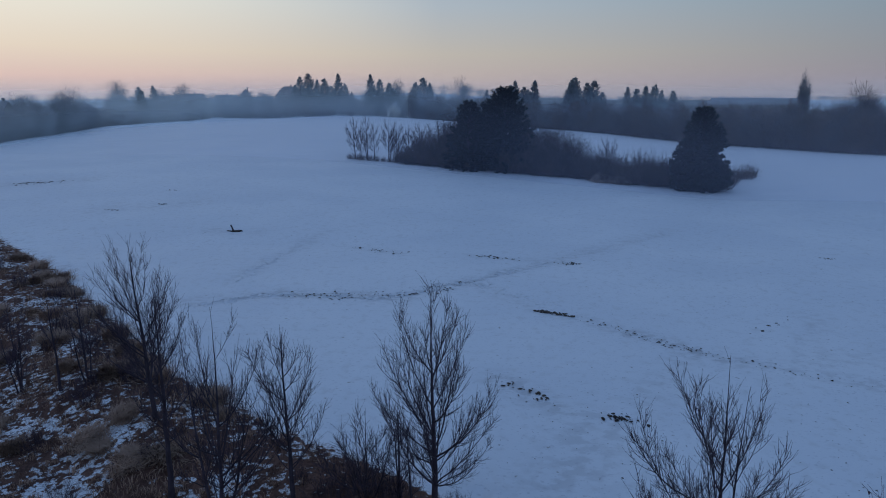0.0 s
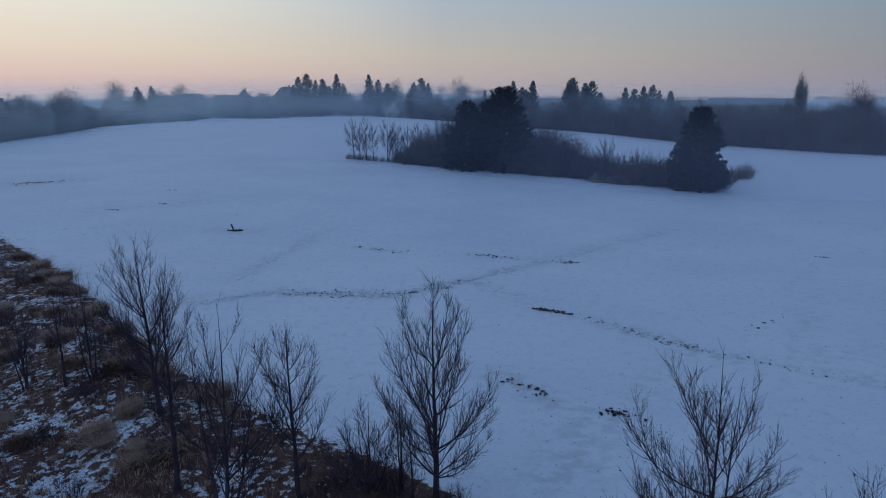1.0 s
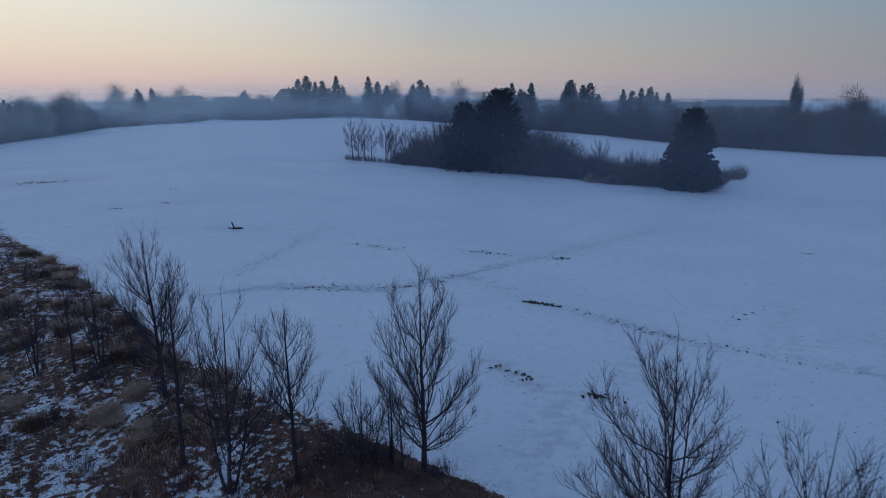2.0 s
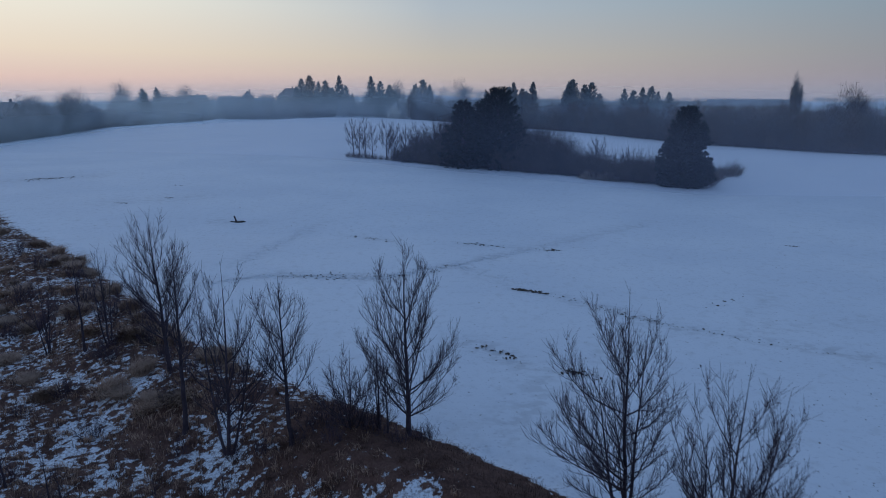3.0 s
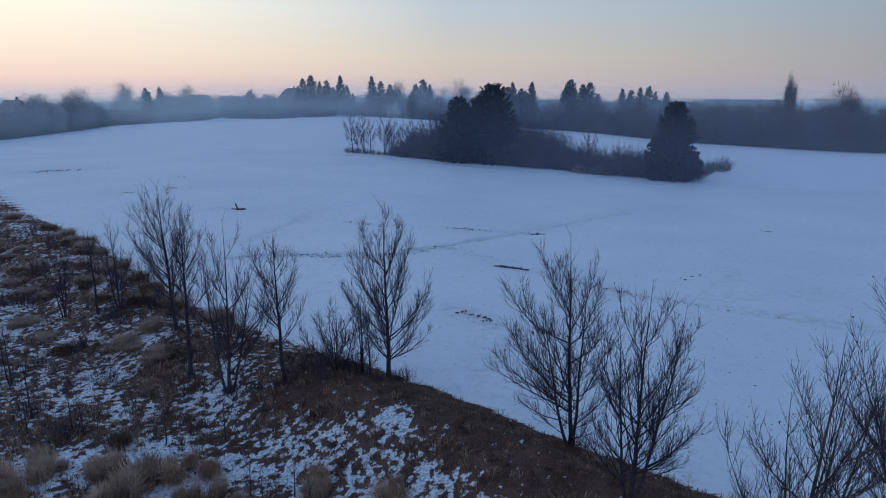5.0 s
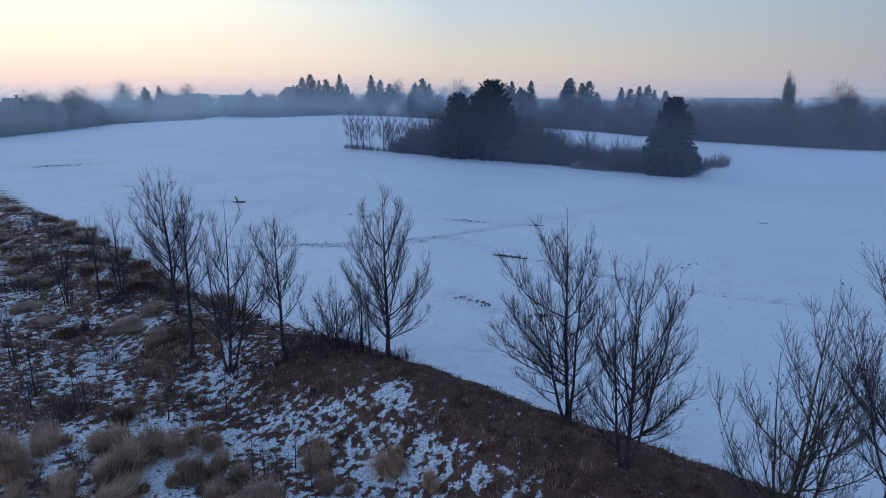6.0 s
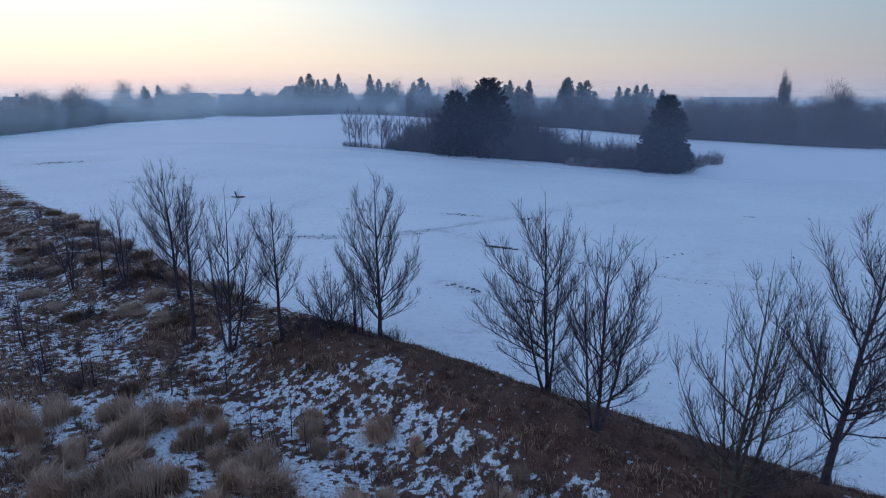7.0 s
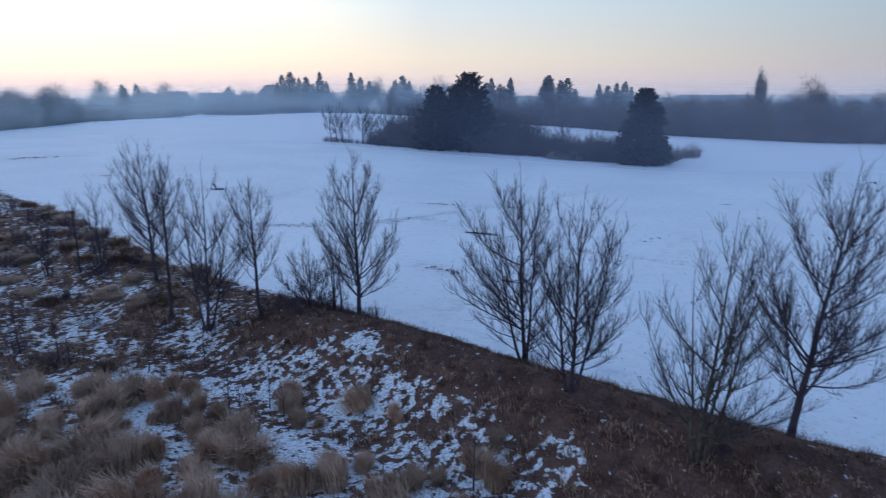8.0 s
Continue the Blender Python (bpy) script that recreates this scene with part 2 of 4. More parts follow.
def stem(rng, start, way, length, r0, r1, segs, wander=0.12, lift=0.05):
    """A wandering, slowly rising branch."""
    pts, d, p = [np.array(start, float)], unit(np.array(way, float)), np.array(start, float)
    step = length / segs
    for _ in range(segs):
        d = unit(d + rng.normal(0, wander, 3) + np.array([0, 0, lift]))
        p = p + d * step
        pts.append(p)
    return np.array(pts), np.linspace(r0, r1, segs + 1)


def along(path, f):
    pts = path[0]
    x = f * (len(pts) - 1)
    i = min(int(x), len(pts) - 2)
    g = x - i
    return pts[i] * (1 - g) + pts[i + 1] * g, unit(pts[i + 1] - pts[i]), path[1][i] * (1 - g) + path[1][i + 1] * g


def side_way(rng, d, angle, turn):
    """A direction leaning off d by angle, at the given turn round it."""
    ref = np.array([0, 0, 1.0]) if abs(d[2]) < 0.95 else np.array([1.0, 0, 0])
    u = unit(np.cross(d, ref))
    w = np.cross(d, u)
    return d * math.cos(angle) + (u * math.cos(turn) + w * math.sin(turn)) * math.sin(angle)


def bent(rng, a, b, sag, r0, r1, segs, kink):
    """A branch from a to b that leaves its stem outwards and then turns up, a little crooked."""
    a, b = np.array(a, float), np.array(b, float)
    ln = np.linalg.norm(b - a)
    mid = a + (b - a) * np.array([0.5 + sag, 0.5 + sag, 0.5 - sag * 0.6])
    t = np.linspace(0, 1, segs + 1)[:, None]
    pts = a * (1 - t) ** 2 + mid * 2 * t * (1 - t) + b * t ** 2
    pts[1:-1] += np.cumsum(rng.normal(0, kink * ln / segs, (segs - 1, 3)), axis=0) * np.linspace(1, 0.2, segs - 1)[:, None]
    return pts, r1 + (r0 - r1) * (1 - t[:, 0]) ** 1.15


def bare_tree(name, place, height, spread, seed, stems=1, limbs=14, fork=0.15, lean=(0, 0), dense=1.0, bark=None, twig=None, label="", category="tree", group="", gnarl=0.0, thick=1.0, leaves=0, widest=0.52, shift=(0, 0), open_angle=1.0):
    """A leafless tree: straight stems, limbs that rise to the crown's outline, branches and fine twigs.
    widest: the height of the broadest part; shift: how far the crown leans off its stem."""
    rng = np.random.default_rng(seed)
    root = new(name)
    root.location = place
    tagged(root, label, category, group)
    bark, twig = bark or BARK, twig or TWIG
    r0 = (0.013 * height + 0.014) * (1.0 if stems < 3 else 0.75)
    power = math.log(0.5) / math.log(widest)
    trunks, arms, fine = [], [], []
    for s in range(stems):
        h, foot, reach = height, np.array([0, 0, -0.15]), spread * 0.5
        top = np.array([lean[0] * height, lean[1] * height, height])
        if s:
            a = s * 2 * math.pi / max(1, stems - 1) + seed * 1.7 + rng.uniform(-0.4, 0.4)
            h = height * rng.uniform(0.7, 0.93)
            foot = foot + np.array([math.cos(a), math.sin(a), 0]) * 0.14
            off = spread * rng.uniform(0.16, 0.30)
            top = np.array([lean[0] * h + math.cos(a) * off, lean[1] * h + math.sin(a) * off, h])
            reach *= 0.62
        path = bent(rng, foot, top, 0.12 if s else 0.0, r0 * (1 if s == 0 else 0.78), 0.004, 14, 0.045 + gnarl * 0.4)
        path[1][0] *= 1.3
        trunks.append(path)
        n = max(4, int(limbs * (1 if s == 0 else 0.65)))
        for i in range(n):
            e = fork + 0.16 + (0.97 - fork - 0.16) * ((i + rng.uniform(0, 0.9)) / n) ** 0.9
            a = i * 2.399 + rng.uniform(-0.5, 0.5)
            out = reach * math.sin(math.pi * e ** power) ** 0.52 * rng.uniform(0.6, 1.14)
            angle = radians((60 - 34 * e) * rng.uniform(0.72, 1.12) * open_angle)
            f = max(fork, e - out / math.tan(angle) / h) * rng.uniform(0.94, 1.0)
            p, d, r = along(path, min(f, 0.94))
            tip, _, _ = along(path, min(e, 0.97))
            tip = tip + np.array([math.cos(a) * out + shift[0] * out / reach, math.sin(a) * out + shift[1] * out / reach, 0.0])
            length = float(np.linalg.norm(tip - p))
            arms.append((bent(rng, p, tip, rng.uniform(0.08, 0.25), min(r * 0.66, 0.006 + 0.0084 * length), 0.0036 * thick, 8, 0.06 + gnarl), length))
    twigs_of = []
    for arm, length in arms:
        boughs = []
        for j in range(int((3 + length * 4.3) * dense)):
            f = rng.uniform(0.16, 0.97)
            p, d, r = along(arm, f)
            ln = max(0.3, length * rng.uniform(0.22, 0.5) * (1.12 - 0.75 * f))
            b = stem(rng, p, side_way(rng, d, radians(rng.uniform(18, 42)), rng.uniform(0, 6.28)), ln, min(r * 0.7, 0.0105 * thick), 0.0036 * thick, 4, 0.05 + gnarl, 0.2)
            boughs.append(b)
            for _ in range(int((1.6 + ln * 4.6) * dense)):
                p2, d2, _ = along(b, rng.uniform(0.12, 1.0))
                fine.append(stem(rng, p2, side_way(rng, d2, radians(rng.uniform(16, 46)), rng.uniform(0, 6.28)), rng.uniform(0.16, 0.55), 0.0052 * thick, 0.0028 * thick, 2, 0.07 + gnarl, 0.26))
        for _ in range(int((2 + 2.2 * length) * dense)):
            p, d, r = along(arm, rng.uniform(0.15, 1.0))
            fine.append(stem(rng, p, side_way(rng, d, radians(rng.uniform(20, 50)), rng.uniform(0, 6.28)), rng.uniform(0.15, 0.5), 0.0052 * thick, 0.0028 * thick, 2, 0.07 + gnarl, 0.24))
        twigs_of.append(boughs)
    for path in trunks:
        for j in range(int(16 * dense)):
            p, d, r = along(path, rng.uniform(max(0.3, fork), 1.0))
            fine.append(stem(rng, p, side_way(rng, d, radians(rng.uniform(18, 45)), rng.uniform(0, 6.28)), rng.uniform(0.25, 0.8), 0.0055 * thick, 0.0024 * thick, 3, 0.06, 0.08))
    if leaves:
        v = []
        for k in rng.integers(0, len(fine), leaves):
            p = fine[k][0][-1]
            u, w = rng.normal(0, 0.022, 3), rng.normal(0, 0.022, 3)
            v += [p - u, p + w, p + u + np.array([0, 0, -0.03])]
        tagged(child("dry_leaf", mesh_of("dry_leaf", np.array(v), np.arange(len(v)).reshape(-1, 3).tolist(), TWIG), root, "last withered leaves on the twigs"), kind="stuff")
    for path in trunks:
        child("trunk", tube_mesh("trunk", [path], bark, 8), root)
    for (arm, _), boughs in zip(arms, twigs_of):
        child("limb", tube_mesh("limb", [arm] + boughs, bark, 4), root)
    tagged(child("crown", tube_mesh("crown", fine, twig, 3), root, "fine bare twigs"), kind="stuff")
    return root


def bush_mesh(seed, height, spread, stems, twig_r=0.014, mat=None):
    rng = np.random.default_rng(seed)
    paths = []
    for i in range(stems):
        a, k = rng.uniform(0, 6.28), rng.uniform(0, 1) ** 0.6
        foot = np.array([math.cos(a), math.sin(a), 0]) * spread * 0.28 * k
        h = height * rng.uniform(0.5, 1.0) * (1.1 - 0.45 * k)
        s = stem(rng, foot - np.array([0, 0, 0.1]), (math.cos(a) * 0.55 * k, math.sin(a) * 0.55 * k, 1), h, twig_r * 1.5, twig_r * 0.5, 5, 0.12, 0.05)
        paths.append(s)
        for _ in range(11):
            p, d, _ = along(s, rng.uniform(0.1, 0.98))
            paths.append(stem(rng, p, side_way(rng, d, radians(rng.uniform(20, 60)), rng.uniform(0, 6.28)), h * rng.uniform(0.15, 0.4), twig_r * 0.7, twig_r * 0.35, 2, 0.15, 0.06))
    return tube_mesh("branches", paths, mat or FAR_TWIG, 3)


def spruce_meshes(seed, height, width, whorls, sprays, size=0.45, bare=0.04, pine=0.0, needles=None):
    """Trunk and needle crown of a conifer: drooping boughs set with short sprays of needles."""
    rng = np.random.default_rng(seed)
    trunk = stem(rng, (0, 0, -0.3), (0, 0, 1), height, 0.02 * height, 0.02, 8, 0.015, 0.03)
    verts, faces, arms = [], [], [trunk]
    for w in range(whorls):
        for b in range(rng.integers(6, 10)):
            f = min(0.985, max(bare, bare + (0.99 - bare) * (w + rng.uniform(-0.7, 0.7)) / whorls))
            p, d, _ = along(trunk, f)
            prof = (1 - f) ** (0.75 - 0.3 * pine) * (0.8 + 0.2 * float(smooth(0, 0.25, f))) + 0.015
            a = rng.uniform(0, 6.28)
            ln = width * 0.5 * prof * rng.uniform(0.6, 1.22)
            arm = stem(rng, p, (math.cos(a), math.sin(a), 0.02 + 0.45 * f), ln, 0.03, 0.008, 4, 0.08, 0.03 + 0.06 * f)
            arms.append(arm)
            for k in range(max(4, int(sprays * (0.3 + ln / (width * 0.5))))):
                q, dd, _ = along(arm, rng.uniform(0.1, 1.0) ** 0.7)
                way = unit(side_way(rng, dd, radians(rng.uniform(15, 70)), rng.uniform(0, 6.28)) + np.array([0, 0, -0.15]))
                s = size * rng.uniform(0.6, 1.3) * (1.1 - 0.6 * f)
                u = unit(np.cross(way, rng.normal(0, 1, 3))) * s * 0.2
                i = len(verts)
                verts += [q - u * 0.3, q + way * s * 0.5 - u, q + way * s, q + way * s * 0.5 + u]
                faces.append((i, i + 1, i + 2, i + 3))
    return tube_mesh("trunk", arms, BARK, 4), mesh_of("crown", np.array(verts), faces, needles or NEEDLE)


def tuft_arrays(rng, place, height, spread, blades, lean=0.5, wind=None, coarse=1.0):
    """Thin bent blades of dead grass round a place."""
    verts, faces = [], []
    for _ in range(blades):
        a, k = rng.uniform(0, 6.28), rng.uniform(0, 1) ** 0.7
        foot = np.array(place) + np.array([math.cos(a), math.sin(a), 0]) * spread * k
        b = a + rng.uniform(-0.9, 0.9) if wind is None else wind + rng.normal(0, 0.9)
        out = np.array([math.cos(b), math.sin(b), 0])
        h, ln = height * rng.uniform(0.55, 1.1), lean * rng.uniform(0.3, 1.2)
        w = np.array([-out[1], out[0], 0]) * rng.uniform(0.004, 0.009) * (0.6 + 0.6 * height) * coarse
        i = len(verts)
        mid = foot + np.array([0, 0, h * 0.6]) + out * h * ln * 0.35
        tip = foot + np.array([0, 0, h * (1 - 0.25 * ln)]) + out * h * ln
        verts += [foot - w - np.array([0, 0, 0.05]), foot + w - np.array([0, 0, 0.05]), mid + w * 0.8, mid - w * 0.8, tip]
        faces += [(i, i + 1, i + 2, i + 3), (i + 3, i + 2, i + 4)]
    return verts, faces


# ---- the ground: a snowy field behind a low grassy bank ----
EDGE = [(-80.0, 92.0), (-47.0, 62.5), (-33.0, 50.0), (-22.0, 38.2), (-15.0, 30.5), (-9.8, 26.5), (-5.6, 23.5), (-2.0, 21.0), (3.9, 16.5), (7.0, 13.7), (10.4, 11.2), (13.5, 8.6), (17.0, 6.2), (60.0, -24.0)]


def edge_distance(x, y):
    """Metres from the bank's outer edge, positive on the bank, and the x of the nearest edge point."""
    x, y = np.asarray(x, float), np.asarray(y, float)
    best, sign, near = np.full(x.shape, 1e9), np.ones(x.shape), np.zeros(x.shape)
    for (x0, y0), (x1, y1) in zip(EDGE, EDGE[1:]):
        dx, dy = x1 - x0, y1 - y0
        f = np.clip(((x - x0) * dx + (y - y0) * dy) / (dx * dx + dy * dy), 0, 1)
        px, py = x0 + f * dx, y0 + f * dy
        d = np.hypot(x - px, y - py)
        side = np.where(dx * (y - y0) - dy * (x - x0) < 0, 1.0, -1.0)
        take = d < best
        best, sign, near = np.where(take, d, best), np.where(take, side, sign), np.where(take, px, near)
    return best * sign, near


def height(x, y):
    """The ground's height."""
    x, y = np.asarray(x, float), np.asarray(y, float)
    s, near = edge_distance(x, y)
    wide = np.where(x < -40, 120.0, 70.0)
    rise = 5.2 * (1 - np.exp(-np.clip(y - 60, 0, None) / 90)) * np.exp(-((x + 40) / wide) ** 2)
    rise = rise - 0.012 * np.clip(x, 0, 130) * smooth(20, 90, y)
    rise = rise + 9.0 * smooth(365, 470, y + 0.25 * np.abs(x + 40))
    rise = rise + 7.5 * smooth(5, 90, (x - 63) * 0.86 + (y - 304) * 0.51) * smooth(60, 160, y)
    crest = 0.25 + 0.85 * smooth(-8, 3, near)
    bank = crest * smooth(-0.6, 3.0, s) - (crest + 0.75 + 0.25 * smooth(-8, 3, near)) * smooth(3.0, 8.0, s)
    return rise + bank


def on(x, y, dz=0.0):
    return (x, y, float(height(x, y)) + dz)


def graded(lo, hi, step, far_lo, far_hi, growth=1.12):
    mid = list(np.arange(lo, hi + 1e-6, step))
    out, d, v = [], step, hi
    while v < far_hi:
        d *= growth
        v += d
        out.append(v)
    pre, d, v = [], step, lo
    while v > far_lo:
        d *= growth
        v -= d
        pre.append(v)
    return np.array(pre[::-1] + mid + out)


def brownness(x, y, s, near):
    """How much withered grass shows through the snow at a place, 0 to 1."""
    v = Vector((x, y, 0))
    rag = noise.noise(v * 0.9) * 0.35 + noise.noise(v * 2.7) * 0.25
    if s < -1.5:
        return 0.0
    right = float(smooth(-9, 0, near))
    wide = 3.3 + 1.7 * float(smooth(3, 8, near)) + 1.6 * float(smooth(10.5, 13, near)) + 2.5 * float(smooth(-9, -6, near) * (1 - smooth(-2, 5, near)))
    band = 0.78 * float(smooth(-0.35, 0.15, s + rag * 0.6)) * float(1 - smooth(wide - 0.6, wide + 1.0, s + rag * 3.2)) * (0.35 + 0.65 * right)
    patch = noise.fractal(v * 0.3, 1.0, 2.0, 3) * 0.3 + noise.noise(Vector((x * 1.5, y * 1.5, 3))) * 0.24 + noise.noise(Vector((x * 3.2, y * 3.2, 8))) * 0.2
    east = float(smooth(5.2, 7.5, x)) * 0.2 + 0.1 * float((1 - smooth(-11, -5, x)) * smooth(13, 15.5, y) * (1 - smooth(17, 22, y))) - 0.04 * float(smooth(22, 27, y) * smooth(0.5, 2.5, s))
    low = float(smooth(7, 10, s)) * 0.14 * float(1 - smooth(1.5, 5, x))
    rest = (0.57 - 0.16 * right - low * (1 - 0.5 * right) + east - 0.16 * math.exp(-((y - 13.5) / 1.6) ** 2) * float(1 - smooth(-9, -6, x)) + patch) * float(smooth(-0.3, 0.3, s + rag * 0.6))
    return max(0.0, min(1.0, max(band + patch * 0.45, rest)))


# Tracks trodden over the field: both ends, half width and how worn they are.
TRACKS = [((-24, 40), (-12.5, 44.4), 1.2, 0.6), ((-12.5, 44.4), (-3.0, 43.4), 1.1, 1.0), ((-3.0, 43.4), (2.2, 47.6), 0.9, 0.9), ((2.2, 47.6), (10, 54), 1.0, 0.6), ((10, 54), (26, 68), 1.3, 0.5), ((-13, 66), (-17.5, 48), 1.0, 0.5), ((2.2, 47.6), (7.0, 40.4), 0.9, 0.6), ((7.0, 40.4), (13.1, 35.5), 0.7, 0.9), ((13.1, 35.5), (16.0, 32.6), 0.7, 1.0), ((16.0, 32.6), (40.0, 20.0), 0.8, 0.9), ((3.0, 29.8), (5.8, 26.6), 0.9, 0.9), ((5.8, 26.6), (8.6, 25.3), 1.0, 0.6), ((8.6, 25.3), (14.5, 33.5), 0.8, 0.5), ((7.5, 25), (4.0, 20), 1.6, 0.7), ((-10, 59.6), (-4, 56.8), 0.8, 0.6), ((3, 56), (12, 53.3), 0.8, 0.5), ((-26, 66), (-20, 65), 1.2, 0.6), ((-44, 76), (-34, 80), 2.5, 0.5), ((-70, 93), (-58, 98), 2.0, 0.7), ((20, 30), (26, 40), 0.8, 0.5), ((18, 31), (30, 34), 1.2, 0.35)]


def build_ground():
    xs = graded(-48, 20, 0.24, -4600, 4600)
    ys = graded(-4, 58, 0.24, -4600, 4600)
    gx, gy = np.meshgrid(xs, ys)
    z = height(gx, gy)
    s, near = edge_distance(gx, gy)
    brown = np.zeros(gx.shape)
    close = (s > -1.5) & (gx > -95) & (gx < 70) & (gy > -60) & (gy < 110)
    for i, j in zip(*np.nonzero(close)):
        x, y = gx[i, j], gy[i, j]
        b = brownness(x, y, s[i, j], near[i, j])
        brown[i, j] = b
        z[i, j] += 0.10 * (b - 0.4) + 0.10 * noise.noise(Vector((x * 0.6, y * 0.6, 1))) + 0.05 * noise.noise(Vector((x * 2.1, y * 2.1, 5)))
    worn = np.zeros(gx.shape)
    for (x0, y0), (x1, y1), half, much in TRACKS:
        dx, dy = x1 - x0, y1 - y0
        f = np.clip(((gx - x0) * dx + (gy - y0) * dy) / (dx * dx + dy * dy), 0, 1)
        bend = 0.5 * np.sin(gx * 0.9 + gy * 0.5) + 0.3 * np.sin(gy * 1.7)
        worn = np.maximum(worn, much * np.exp(-((np.hypot(gx - x0 - f * dx, gy - y0 - f * dy) + bend * 0.5) / half) ** 2))
    z -= 0.05 * worn
    ny, nx = gx.shape
    idx = np.arange(nx * ny).reshape(ny, nx)
    faces = np.stack([idx[:-1, :-1], idx[:-1, 1:], idx[1:, 1:], idx[1:, :-1]], -1).reshape(-1, 4)
    me = mesh_of("ground", np.stack([gx, gy, z], -1).reshape(-1, 3), faces.tolist(), GROUND, True)
    me.attributes.new("brown", "FLOAT", "POINT").data.foreach_set("value", brown.reshape(-1).astype(np.float32))
    me.attributes.new("worn", "FLOAT", "POINT").data.foreach_set("value", worn.reshape(-1).astype(np.float32))
    tagged(new("ground", me), "snow-covered field with a bank of withered brown grass", "ground", kind="structure")


build_ground()
rng = np.random.default_rng(7)


# ---- withered grass on the bank ----
def build_grass():
    verts, faces, dark_v, dark_f = [], [], [], []
    made = 0
    for _ in range(90000):
        x, y = rng.uniform(-50, 20), rng.uniform(-3, 64)
        s, near = edge_distance(x, y)
        s, near = float(s), float(near)
        if s < -0.3 or s > 34:
            continue
        dist = math.hypot(x - 3, y + 8)
        if rng.uniform() > min(1, 24 / dist) ** 1.2:
            continue
        b = brownness(x, y, s, near)
        if b < (0.5 if x > -7 and s > 4 else 0.42) + rng.uniform(-0.05, 0.12):
            continue
        crest = s < 4 and near > -8
        v, f = tuft_arrays(rng, on(x, y, 0.03), rng.uniform(0.10, 0.26) if crest else rng.uniform(0.14, 0.42), 0.16, 7, 0.9, None, 1.1 if crest else 1.8)
        tv, tf = (dark_v, dark_f) if crest or rng.uniform() < 0.6 else (verts, faces)
        i = len(tv)
        tv += v
        tf += [tuple(k + i for k in q) for q in f]
        made += 1
        if made > 12000:
            break
    for _ in range(9000):
        x, y = rng.uniform(-44, 16), rng.uniform(-2, 58)
        s, near = (float(q) for q in edge_distance(x, y))
        if s < 0.3 or s > 26 or rng.uniform() > min(1, 22 / math.hypot(x - 3, y + 8)) ** 1.3:
            continue
        if brownness(x, y, s, near) < (0.5 if x > -7 and s > 4 else 0.34) + rng.uniform(-0.1, 0.1):
            continue
        big = rng.uniform(0.6, 1.5) * (0.9 if s < 5 and near > -6 else 1.0)
        v, f = tuft_arrays(rng, on(x, y, 0.02), 0.26 * big, 0.2 * big, 20, 1.0, -2.3 if rng.uniform() < 0.6 else None, 1.3 if s < 3 and near > -6 else 2.4)
        tv, tf = (dark_v, dark_f) if rng.uniform() < (0.2 if x < -9 else 0.66) else (verts, faces)
        i = len(tv)
        tv += v
        tf += [tuple(k + i for k in q) for q in f]
    tagged(new("dead_grass", mesh_of("dead_grass", np.array(verts), faces, STRAW)), "pale withered grass tufts poking through the snow", "grass", kind="stuff")
    tagged(new("brown_grass", mesh_of("brown_grass", np.array(dark_v), dark_f, BROWN_GRASS)), "short dark brown withered grass on the bank", "grass", kind="stuff")


build_grass()


def tussock(seed, h, spread, blades, coarse=1.9):
    r = np.random.default_rng(seed)
    v, f = tuft_arrays(r, (0, 0, 0), h, spread, blades, 0.6, -2.4 + 1.3 * (seed % 4), coarse)
    v2, f2 = tuft_arrays(r, (0.1, 0, 0), h * 0.55, spread * 1.4, blades // 2, 1.0, None, coarse)
    f += [tuple(k + len(v) for k in q) for q in f2]
    return mesh_of("tussock", np.array(v + v2), f, STRAW)


TUSSOCKS = [tussock(31 + i, 1.0 + 0.12 * i, 0.42 + 0.07 * i, 420) for i in range(4)]
SPOTS = [(-11.7, 8.9), (-9.0, 7.1), (-11.0, 12.6), (-6.8, 7.5), (-7.9, 12.4), (-5.9, 11.4), (-2.9, 7.9), (-1.7, 10.3), (-9.6, 10.8), (-8.4, 9.2), (-7.2, 10.5), (-5.2, 9.6), (-6.2, 8.4), (-4.4, 8.6), (-10.6, 9.8), (-12.8, 10.6), (-13.6, 8.2), (-10.2, 6.2), (-7.9, 6.0), (-5.4, 6.2), (-3.9, 6.6), (-1.6, 6.4), (0.2, 6.6), (-12.4, 6.6), (2.7, 7.0), (1.6, 6.0), (4.2, 5.4), (-14.4, 11.8), (-8.9, 11.9), (-6.6, 12.9), (-2.3, 12.2), (0.6, 10.8), (1.9, 9.9), (-15.8, 9.4), (-11.4, 4.6), (-8.6, 4.4), (-6.3, 4.5), (-4.4, 4.8), (-2.4, 4.6), (-0.6, 4.5), (1.0, 7.4), (2.4, 5.0), (3.5, 6.6), (5.3, 6.2), (0.6, 5.0), (-1.4, 5.6), (4.6, 7.2), (-12.9, 12.4), (-10.4, 8.2), (-6.0, 5.4), (-3.6, 5.6), (-8.0, 7.8)]
dice = np.random.default_rng(77)
